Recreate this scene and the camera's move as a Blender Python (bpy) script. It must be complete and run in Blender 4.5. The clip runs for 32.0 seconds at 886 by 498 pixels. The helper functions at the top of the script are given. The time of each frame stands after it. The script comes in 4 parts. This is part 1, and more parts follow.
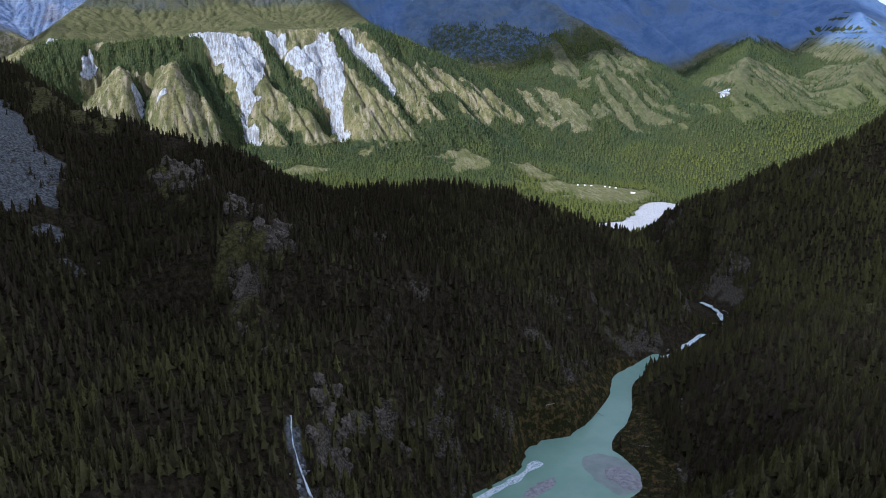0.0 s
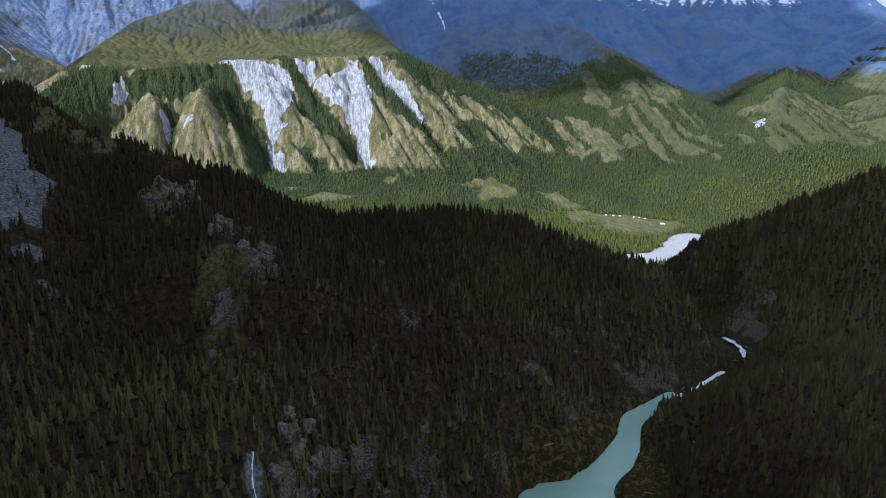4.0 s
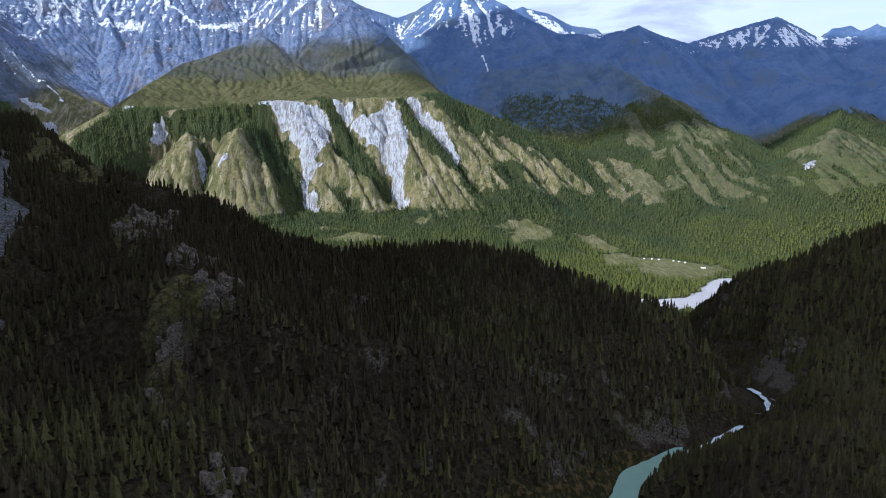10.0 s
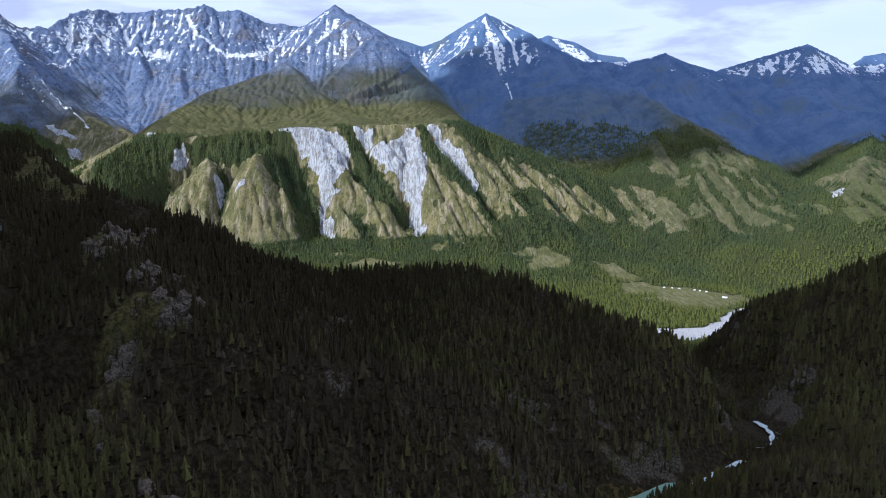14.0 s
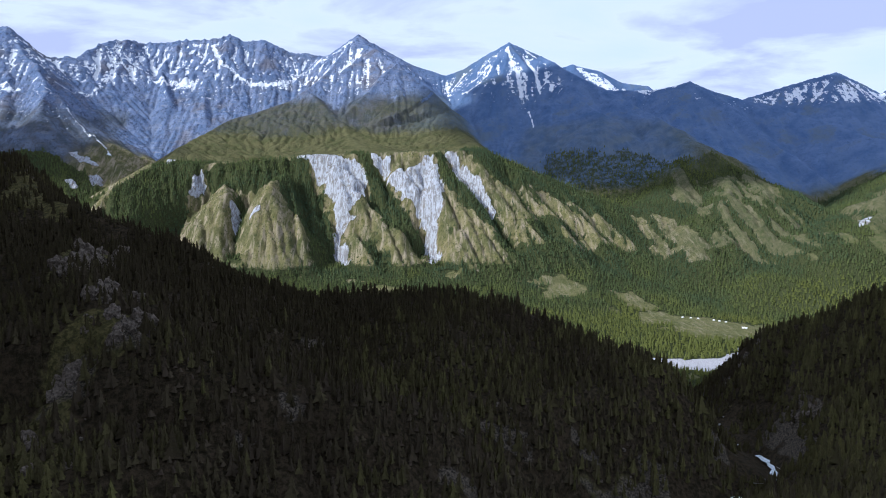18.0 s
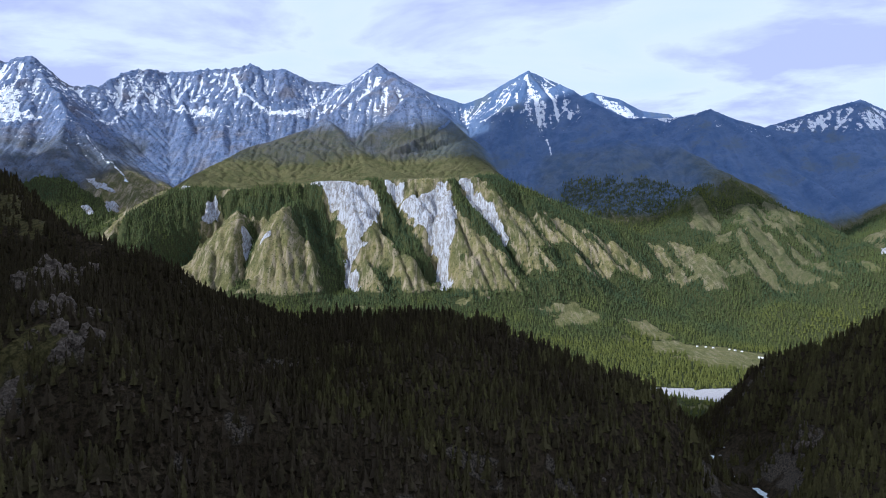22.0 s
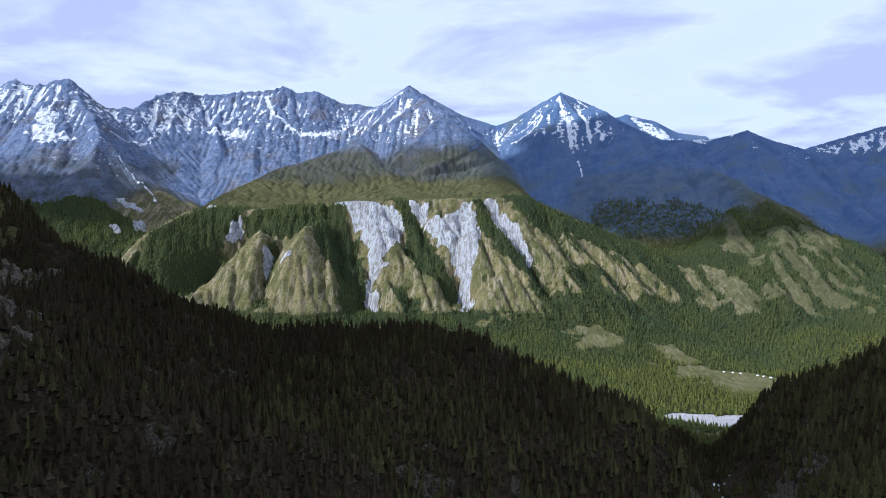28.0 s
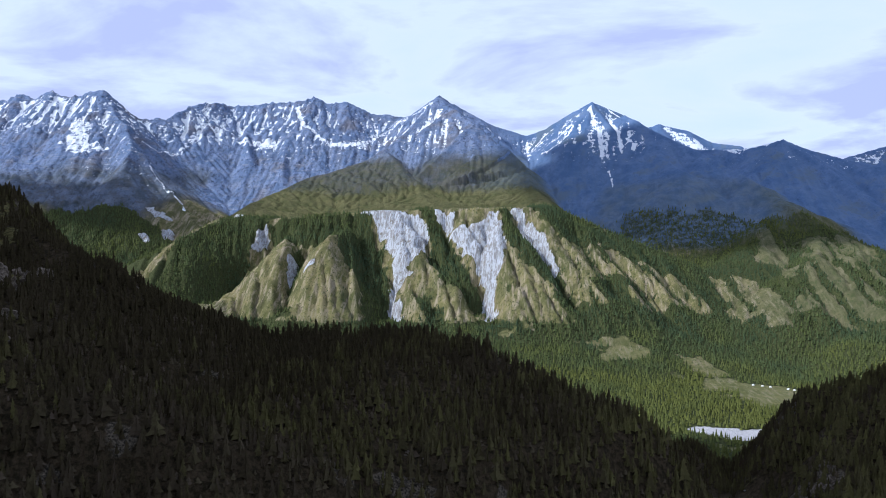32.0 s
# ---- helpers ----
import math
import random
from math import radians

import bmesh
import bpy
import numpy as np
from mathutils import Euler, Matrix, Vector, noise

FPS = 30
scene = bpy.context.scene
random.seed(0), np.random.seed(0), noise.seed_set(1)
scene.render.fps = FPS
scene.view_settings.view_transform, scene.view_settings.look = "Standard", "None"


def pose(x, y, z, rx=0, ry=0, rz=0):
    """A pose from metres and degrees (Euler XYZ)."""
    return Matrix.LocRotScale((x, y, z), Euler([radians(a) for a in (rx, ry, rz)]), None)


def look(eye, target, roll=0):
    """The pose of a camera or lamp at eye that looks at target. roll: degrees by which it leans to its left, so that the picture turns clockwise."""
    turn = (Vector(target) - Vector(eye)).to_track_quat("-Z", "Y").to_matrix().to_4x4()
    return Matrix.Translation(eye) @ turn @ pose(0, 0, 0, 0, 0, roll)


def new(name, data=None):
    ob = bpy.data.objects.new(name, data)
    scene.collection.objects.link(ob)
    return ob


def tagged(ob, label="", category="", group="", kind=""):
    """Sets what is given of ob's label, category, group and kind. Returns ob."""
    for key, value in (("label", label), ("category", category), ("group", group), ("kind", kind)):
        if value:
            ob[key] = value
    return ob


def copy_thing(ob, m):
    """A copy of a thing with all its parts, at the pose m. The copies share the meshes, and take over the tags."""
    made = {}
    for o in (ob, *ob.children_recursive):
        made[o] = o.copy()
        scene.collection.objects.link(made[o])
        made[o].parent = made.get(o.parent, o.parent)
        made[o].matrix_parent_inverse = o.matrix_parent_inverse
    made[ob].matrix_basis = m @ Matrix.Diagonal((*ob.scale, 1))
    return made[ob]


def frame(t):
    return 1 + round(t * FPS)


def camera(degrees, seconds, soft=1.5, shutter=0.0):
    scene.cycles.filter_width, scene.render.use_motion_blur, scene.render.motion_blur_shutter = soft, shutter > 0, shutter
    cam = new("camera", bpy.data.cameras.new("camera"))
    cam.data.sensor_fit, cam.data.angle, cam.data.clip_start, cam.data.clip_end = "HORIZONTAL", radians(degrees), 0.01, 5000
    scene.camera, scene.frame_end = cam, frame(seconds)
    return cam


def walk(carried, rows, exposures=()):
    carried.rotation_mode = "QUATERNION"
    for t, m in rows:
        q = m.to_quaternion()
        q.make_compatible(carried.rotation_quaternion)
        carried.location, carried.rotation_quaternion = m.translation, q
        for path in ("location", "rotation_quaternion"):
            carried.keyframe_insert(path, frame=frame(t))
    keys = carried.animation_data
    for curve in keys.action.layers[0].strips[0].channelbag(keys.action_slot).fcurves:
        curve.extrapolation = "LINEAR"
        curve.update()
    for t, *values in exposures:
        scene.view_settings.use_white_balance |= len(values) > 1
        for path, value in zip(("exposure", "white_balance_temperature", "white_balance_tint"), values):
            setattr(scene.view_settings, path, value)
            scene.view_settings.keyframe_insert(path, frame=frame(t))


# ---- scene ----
cam = camera(54.79, 32.0, soft=1.0)
PATH = [
    (0, (0.06, -0.02, 0.02), (216.51, 937.24, -273.27), -0.219),
    (1, (12.08, 8.74, -4.13), (218.55, 950.75, -268.71), -0.153),
    (2, (24.14, 17.54, -8.26), (220.47, 964.10, -264.13), -0.102),
    (3, (36.31, 26.38, -12.35), (222.27, 977.34, -259.54), -0.079),
    (4, (48.62, 35.30, -16.41), (224.00, 990.48, -254.87), -0.085),
    (5, (61.12, 44.28, -20.41), (225.77, 1003.52, -250.11), -0.113),
    (6, (73.86, 53.20, -24.41), (227.85, 1016.24, -245.43), -0.148),
    (7, (86.86, 61.90, -28.46), (230.48, 1028.43, -241.01), -0.176),
    (8, (100.15, 70.21, -32.60), (233.51, 1040.04, -236.64), -0.189),
    (9, (113.75, 78.02, -36.87), (236.74, 1051.03, -232.09), -0.188),
    (10, (127.55, 85.45, -41.20), (240.26, 1061.47, -227.42), -0.184),
    (11, (141.43, 92.66, -45.49), (244.13, 1071.45, -222.74), -0.185),
    (12, (155.26, 99.83, -49.66), (248.30, 1081.15, -218.03), -0.188),
    (13, (168.96, 107.08, -53.62), (252.59, 1090.70, -213.28), -0.185),
    (14, (182.52, 114.43, -57.46), (256.75, 1100.17, -208.48), -0.169),
    (15, (196.00, 121.83, -61.27), (260.62, 1109.54, -203.62), -0.136),
    (16, (209.42, 129.28, -65.15), (264.56, 1118.80, -198.57), -0.105),
    (17, (222.80, 136.73, -69.16), (268.93, 1127.93, -193.29), -0.092),
    (18, (236.06, 144.18, -73.26), (273.57, 1136.86, -188.11), -0.093),
    (19, (249.10, 151.62, -77.35), (278.27, 1145.56, -183.31), -0.095),
    (20, (261.82, 159.04, -81.36), (282.95, 1154.09, -178.40), -0.082),
    (21, (274.12, 166.43, -85.20), (287.52, 1162.47, -173.03), -0.050),
    (22, (286.07, 173.81, -88.91), (291.78, 1170.66, -168.00), -0.023),
    (23, (297.71, 181.21, -92.48), (295.59, 1178.63, -164.20), -0.022),
    (24, (309.14, 188.64, -95.96), (299.19, 1186.42, -161.83), -0.021),
    (25, (320.38, 196.13, -99.37), (302.71, 1194.09, -160.69), 0.010),
    (26, (331.39, 203.65, -102.71), (305.49, 1201.67, -159.99), 0.067),
    (27, (342.09, 211.18, -105.99), (306.89, 1209.15, -158.98), 0.136),
    (28, (352.40, 218.68, -109.22), (307.29, 1216.47, -158.02), 0.197),
    (29, (362.28, 226.14, -112.40), (307.14, 1223.60, -157.51), 0.236),
    (30, (371.80, 233.56, -115.55), (306.22, 1230.54, -157.12), 0.263),
    (31, (381.09, 240.95, -118.66), (304.30, 1237.28, -156.46), 0.292),
    (32, (390.26, 248.33, -121.77), (301.79, 1243.84, -155.60), 0.324),
]
walk(cam, [(t, look(eye, target, roll)) for t, eye, target, roll in PATH],
     [(0.0, 0.2, 5300, 9), (6.0, 0.13, 5350, 9), (14.0, 0.05, 5420, 9), (22.0, 0.0, 5450, 9), (32.0, 0.0, 5450, 9)])

# ---------------------------------------------------------------- sky and light
SUN_DIR = Vector((0.80, 0.30, -0.64)).normalized()
world = bpy.data.worlds.new("sky")
scene.world = world
world.use_nodes = True
nt = world.node_tree
nt.nodes.clear()


def node(tree, kind, **values):
    n = tree.nodes.new(kind)
    for key, value in values.items():
        if key in n.inputs:
            n.inputs[key].default_value = value
    return n


sky = node(nt, "ShaderNodeTexSky")
sky.sky_type, sky.sun_disc = "NISHITA", False
sky.sun_elevation = math.asin(-SUN_DIR.z)
sky.sun_rotation = math.atan2(-SUN_DIR.x, -SUN_DIR.y)
sky.altitude, sky.dust_density = 1800, 1.0
tc = node(nt, "ShaderNodeTexCoord")
sep = node(nt, "ShaderNodeSeparateXYZ")
nt.links.new(tc.outputs["Generated"], sep.inputs[0])


def sky_math(op, a, b=None):
    n = nt.nodes.new("ShaderNodeMath")
    n.operation = op
    for k, v in enumerate((a, b)):
        if v is None:
            continue
        if hasattr(v, "links"):
            nt.links.new(v, n.inputs[k])
        else:
            n.inputs[k].default_value = v
    return n.outputs[0]


up = sky_math("ADD", sky_math("MAXIMUM", sep.outputs["Z"], 0.0), 0.16)
flat = node(nt, "ShaderNodeCombineXYZ")
nt.links.new(sky_math("DIVIDE", sep.outputs["X"], up), flat.inputs[0])
nt.links.new(sky_math("DIVIDE", sep.outputs["Y"], up), flat.inputs[1])
cover = node(nt, "ShaderNodeTexNoise", Scale=1.05, Detail=9.0, Roughness=0.55, Distortion=0.35)
nt.links.new(flat.outputs[0], cover.inputs["Vector"])
ramp = node(nt, "ShaderNodeValToRGB")
nt.links.new(cover.outputs["Fac"], ramp.inputs[0])
ramp.color_ramp.elements[0].position, ramp.color_ramp.elements[0].color = 0.36, (0.80, 0.87, 1.0, 1)
ramp.color_ramp.elements[1].position, ramp.color_ramp.elements[1].color = 0.60, (0.60, 0.62, 0.88, 1)
mid = ramp.color_ramp.elements.new(0.49)
mid.color = (0.86, 0.90, 1.0, 1)
clear = node(nt, "ShaderNodeBackground", Strength=0.06)
nt.links.new(sky.outputs[0], clear.inputs[0])
veil = node(nt, "ShaderNodeBackground", Strength=1.06)
nt.links.new(ramp.outputs[0], veil.inputs[0])
both = nt.nodes.new("ShaderNodeMixShader")
both.inputs[0].default_value = 0.88
nt.links.new(clear.outputs[0], both.inputs[1])
nt.links.new(veil.outputs[0], both.inputs[2])
out = nt.nodes.new("ShaderNodeOutputWorld")
nt.links.new(both.outputs[0], out.inputs[0])
sun_data = bpy.data.lights.new("sun", "SUN")
sun_data.energy, sun_data.angle, sun_data.color = 4.6, radians(2.0), (1.0, 0.95, 0.86)
sun = new("sun", sun_data)
sun.matrix_world = look((0, 0, 2500), Vector((0, 0, 2500)) + SUN_DIR)
scene.view_settings.exposure = 0.0


# ---------------------------------------------------------------- clouds overhead
cloud_mat = bpy.data.materials.new("cloud_vapour")
cloud_mat.use_nodes = True
b = cloud_mat.node_tree.nodes["Principled BSDF"]
b.inputs["Base Color"].default_value = (0.75, 0.76, 0.8, 1)
b.inputs["Roughness"].default_value = 1.0
b.inputs["Specular IOR Level"].default_value = 0.0


def cloud(x, y, z, rx, ry, height, seed, square=2.0):
    """One flat-based heap cloud with lumpy sides and top."""
    bm = bmesh.new()
    bmesh.ops.create_icosphere(bm, subdivisions=5, radius=1)
    for v in bm.verts:
        p = v.co.copy()
        flat = math.hypot(p.x, p.y)
        if flat > 1e-6:
            wide = (abs(p.x / flat) ** square + abs(p.y / flat) ** square) ** (-1 / square)
            p.x, p.y = p.x * wide, p.y * wide
        lump = noise.fractal(Vector((v.co.x * rx, v.co.y * ry, v.co.z * 300)) / 420 + Vector((seed, seed * 2, 0)), 0.6, 2.1, 5)
        k = 1 + 0.16 * lump
        up = max(p.z, 0) + 0.18 * min(p.z, 0)
        v.co = (p.x * rx * k, p.y * ry * k, up * height * (1 + 0.8 * lump))
    me = bpy.data.meshes.new("cloud")
    bm.to_mesh(me)
    bm.free()
    me.polygons.foreach_set("use_smooth", [True] * len(me.polygons))
    me.materials.append(cloud_mat)
    ob = tagged(new("cloud", me), "grey-white heap cloud drifting over the valley", "cloud", "clouds overhead", "structure")
    ob.location = (x, y, z)
    return ob


cloud(-1290, 120, 700, 1240, 1080, 260, 1.3, 5.0)
cloud(-230, 3170, 1500, 1230, 760, 220, 4.1, 2.6)
cloud(-3130, 2730, 1500, 430, 190, 180, 9.3)
# ---------------------------------------------------------------- terrain
def hash2(i, j, seed):
    n = (i * 374761393 + j * 668265263 + seed * 974711) & 0xFFFFFFFF
    n = ((n ^ (n >> 13)) * 1274126177) & 0xFFFFFFFF
    return ((n ^ (n >> 16)) & 0xFFFF) / 65535.0


def vnoise(x, y, seed=0):
    """Smooth value noise, -1 to 1."""
    xi, yi = np.floor(x).astype(np.int64), np.floor(y).astype(np.int64)
    u, v = x - xi, y - yi
    u, v = u * u * u * (u * (u * 6 - 15) + 10), v * v * v * (v * (v * 6 - 15) + 10)
    a, b = hash2(xi, yi, seed), hash2(xi + 1, yi, seed)
    c, d = hash2(xi, yi + 1, seed), hash2(xi + 1, yi + 1, seed)
    return ((a * (1 - u) + b * u) * (1 - v) + (c * (1 - u) + d * u) * v) * 2 - 1


def fbm(x, y, octaves=4, seed=0):
    total, amp = 0.0, 0.5
    for k in range(octaves):
        total = total + amp * vnoise(x, y, seed + k * 17)
        x, y, amp = x * 1.93 + y * 0.6, y * 1.93 - x * 0.6, amp * 0.5
    return total


def ridged(x, y, octaves=4, seed=0):
    total, amp = 0.0, 0.55
    for k in range(octaves):
        total = total + amp * (1 - 2 * np.abs(vnoise(x, y, seed + k * 13)))
        x, y, amp = x * 1.9 + y * 0.7, y * 1.9 - x * 0.7, amp * 0.5
    return total


def smax(a, b, k):
    h = np.clip(0.5 + 0.5 * (a - b) / k, 0, 1)
    return b * (1 - h) + a * h + k * h * (1 - h)


def smin(a, b, k):
    return -smax(-a, -b, k)


def step(a, b, v):
    t = np.clip((v - a) / (b - a), 0, 1)
    return t * t * (3 - 2 * t)


def along(X, Y, pts):
    """Distance to a line of (x, y, z), the height of its nearest place, and the side (positive: to its left)."""
    best = np.full(X.shape, 1e18)
    z, side = np.zeros(X.shape), np.zeros(X.shape)
    for (ax, ay, az), (bx, by, bz) in zip(pts[:-1], pts[1:]):
        ex, ey = bx - ax, by - ay
        t = np.clip(((X - ax) * ex + (Y - ay) * ey) / (ex * ex + ey * ey), 0, 1)
        dx, dy = X - ax - t * ex, Y - ay - t * ey
        d = dx * dx + dy * dy
        near = d < best
        best, z = np.where(near, d, best), np.where(near, az + t * (bz - az), z)
        side = np.where(near, ex * dy - ey * dx, side)
    return np.sqrt(best), z, side


def ridge(X, Y, pts, left, right, bend=1e6, start=0.0, top=0.0):
    """A ridge: its crest line falls off by the slopes left and right, flattening with distance; start: half its flat top, of slope top."""
    if left != right:
        d, z, side = along(X, Y, pts)
        return z - np.where(side > 0, left, right) * d
    best = np.full(X.shape, -1e9)
    for a, b in zip(pts[:-1], pts[1:]):
        d, z, _ = along(X, Y, [a, b])
        best = np.maximum(best, z - top * np.minimum(d, start) - left * bend * (1 - np.exp(-np.maximum(d - start, 0) / bend)))
    return best


GORGE = [(-700, -700, -372), (-150, 150, -384), (169, 597, -388), (262, 645, -388), (330, 695, -388), (376, 780, -388), (420, 815, -389),
         (491, 858, -391), (595, 940, -394), (612, 1020, -402), (605, 1105, -411), (618, 1180, -421), (632, 1240, -429), (680, 1450, -460), (740, 1700, -498), (800, 1850, -509)]
RIVER = [(-2600, 2500, -420), (-1500, 2350, -445), (-400, 2250, -472), (300, 2080, -495), (740, 1870, -508), (1000, 1960, -510), (1400, 2150, -518),
         (2200, 2300, -530), (3600, 2500, -545)]
# Near hill: the long left ridge, the west wall, the rocky spur and the wooded bench above the gorge.
LEFT_RIDGE = [(-1000, 2200, -110), (-560, 1700, -112), (-338, 1425, -82), (-270, 1300, -104), (-200, 1180, -128), (-110, 1125, -152), (0, 1075, -178), (48, 1110, -232), (130, 1230, -285)]
WEST_WALL = [(-440, 1230, -62), (-420, 1050, -60), (-500, 700, -110), (-640, 200, -60), (-900, -600, -40)]
SPUR = [(-95, 985, -168), (-62, 909, -178), (-13, 818, -192), (23, 778, -208), (-2, 735, -242), (8, 670, -284), (19, 600, -330)]
BENCH = [(85, 1150, -252), (130, 1190, -252), (241, 1190, -247), (343, 1125, -251), (400, 1095, -274), (490, 1045, -300), (560, 1065, -338)]
# Right hill and the low spur in front of it.
RIGHT_RIDGE = [(640, 1335, -388), (717, 1318, -334), (790, 1310, -310), (850, 1225, -262), (930, 1150, -202), (1020, 1140, -152), (1300, 1000, -40), (1800, 900, 140)]
RIGHT_SPUR = [(500, 835, -384), (585, 800, -346), (720, 800, -330), (900, 830, -270), (1200, 850, -120)]
# Mountain with the pale scars, its plateau, shoulders and horn.
PLATEAU = [(-640, 3330, -118), (-400, 3345, -112), (-100, 3330, -86), (150, 3335, -78), (420, 3325, -72)]
SHOULDER = [(420, 3335, -70), (505, 3360, -68), (705, 3300, -155), (910, 3245, -243), (1055, 3210, -302), (1190, 3180, -355), (1300, 3120, -420)]
LEFT_SHOULDER = [(-620, 3330, -118), (-690, 3150, -150), (-725, 2960, -194), (-760, 2780, -290)]
SPINE = [(100, 3330, -80), (0, 3770, -34), (-60, 4000, 30), (-60, 4140, 88), (-20, 4300, 190), (-28, 4480, 335), (-28, 4690, 512)]
# The two edges of the dome, which climb to the horn.
DOME_WEST = [(-28, 4690, 512), (-147, 4480, 328), (-259, 4313, 211), (-328, 4270, 160), (-474, 4180, 108), (-576, 4080, 62), (-640, 3830, -6), (-672, 3560, -60), (-655, 3350, -104)]
DOME_EAST = [(-28, 4690, 512), (52, 4560, 435), (170, 4420, 342), (263, 4350, 262), (349, 4290, 202), (427, 4200, 118), (442, 3950, 24), (500, 3700, -30), (510, 3420, -72)]
# The high range that closes the view.
RANGE = [(-2700, 3900, 420), (-2300, 4150, 430), (-2113, 4200, 438), (-2012, 4200, 472), (-1941, 4200, 449), (-1855, 4200, 489), (-1770, 4200, 455), (-1685, 4200, 473),
         (-1600, 4200, 495), (-1531, 4200, 404), (-1443, 4250, 358), (-1337, 4300, 360), (-1272, 4500, 454), (-1205, 4600, 481), (-1134, 4700, 478), (-1011, 4700, 477),
         (-919, 4700, 494), (-797, 4700, 495), (-690, 4700, 518), (-599, 4700, 484), (-524, 4700, 495), (-404, 4700, 440), (-284, 4700, 421), (-180, 4700, 403),
         (-106, 4700, 466), (-28, 4690, 514), (101, 4700, 449), (247, 4700, 372), (422, 4700, 315)]
PEAK = [(422, 4700, 315), (509, 4700, 345), (624, 4700, 415), (755, 4690, 486), (909, 4690, 421), (1057, 4690, 333), (1239, 4500, 228)]
RANGE_BACK = [(1000, 4850, 330), (1046, 4850, 369), (1119, 4850, 392), (1192, 4850, 370), (1265, 4850, 358), (1396, 4850, 292), (1540, 4850, 276)]
RANGE_EAST = [(1239, 4500, 226), (1428, 4400, 220), (1512, 4330, 234), (1591, 4300, 255), (1707, 4300, 207), (1860, 4280, 163), (1970, 4150, 122), (2090, 3950, 52), (2182, 3700, -24), (2400, 3400, -60)]
FAR_EAST = [(1850, 4430, 160), (1947, 4420, 192), (2098, 4400, 239), (2234, 4380, 274), (2335, 4350, 302), (2430, 4330, 255), (2535, 4300, 200), (2599, 4290, 237), (2703, 4280, 253), (2900, 4100, 260)]
# The long spur that falls from the eastern peak to the grassy arms.
EAST_SPUR = [(909, 4600, 405), (1054, 4350, 278), (1201, 4150, 174), (1338, 3900, 60), (1399, 3680, -29), (1450, 3450, -117), (1574, 3150, -221), (1622, 2950, -291)]
EAST_RIB = [(947, 4374, 243), (1088, 3953, 88), (1140, 3750, -50), (1110, 3620, -150)]
RIGHT_ARMS = [
    [(1399, 3680, -29), (1330, 3500, -112), (1275, 3370, -165), (1240, 3230, -250), (1215, 3050, -380)],
    [(1450, 3450, -117), (1420, 3300, -176), (1345, 3080, -240), (1330, 2920, -350)],
    [(1510, 3300, -170), (1480, 3080, -225), (1490, 2850, -320), (1440, 2700, -420)],
    [(1574, 3150, -221), (1590, 2950, -300), (1540, 2650, -420)],
    [(2300, 3700, -60), (2120, 3350, -120), (1920, 3050, -185), (1720, 2740, -215), (1600, 2600, -275), (1490, 2450, -420)],
    [(2700, 3600, 60), (2400, 2900, -130), (2050, 2600, -270), (1850, 2420, -400)],
]
LEFT_ARM = [(-2500, 3500, 190), (-1950, 3600, 110), (-1600, 3700, 100), (-1400, 3850, 140), (-1214, 3800, 80), (-1045, 3680, -12), (-940, 3560, -85), (-862, 3450, -142), (-800, 3400, -230)]
# Buttresses that run down from the high crest.
BUTTRESSES = [[(-690, 4700, 512), (-740, 4520, 345), (-745, 4320, 205), (-700, 4120, 90)], [(-1003, 4720, 470), (-985, 4460, 300), (-900, 4260, 165)],
              [(-1602, 4200, 463), (-1390, 3990, 285), (-1280, 3820, 180), (-1240, 3650, 90)], [(-1820, 4200, 463), (-1690, 3960, 255), (-1585, 3800, 165)],
              [(-1272, 4500, 450), (-1220, 4300, 280), (-1200, 4050, 120)], [(755, 4690, 480), (700, 4480, 290), (690, 4330, 150)], [(755, 4690, 480), (850, 4480, 310), (860, 4300, 150)],
              [(1591, 4300, 255), (1700, 4050, 110), (1790, 3800, -40), (1860, 3500, -170)]]
# Spurs that stand out of the scarred face, and the gullies between them: half width, depth, line.
FACE_SPURS = [[(-185, 3150, -140), (-224, 2900, -194), (-215, 2865, -208), (-190, 2650, -400)],
              [(-420, 3190, -165), (-360, 2930, -206), (-352, 2890, -222), (-375, 2680, -400)]]
GULLIES = [(42, 58, [(-95, 3165), (-43, 2997), (5, 2885), (12, 2766), (28, 2650)]), (50, 60, [(135, 3165), (188, 3018), (246, 2951), (293, 2801), (303, 2700)]),
           (32, 36, [(272, 3175), (280, 3000), (296, 2800)]), (34, 40, [(410, 3180), (452, 3065), (516, 2901), (560, 2760)]),
           (40, 34, [(-190, 3200), (-141, 3087), (-56, 2888), (0, 2690)]), (28, 36, [(40, 3200), (92, 3061), (184, 2914), (276, 2787)])]
GULLIES += [(30, 50, [(-312, 3040), (-310, 2900), (-280, 2690)]), (50, 60, [(-465, 3150), (-500, 3060), (-540, 2900), (-560, 2740)]), (26, 28, [(70, 2870), (92, 2831), (173, 2640)]),
           (34, 28, [(560, 3190), (640, 3000), (700, 2850)]), (34, 28, [(700, 3090), (800, 2900), (850, 2750)]), (30, 24, [(880, 3010), (960, 2880), (1020, 2780)])]


def face_u(X, Y):
    return X + 0.245 * (Y - 3240)


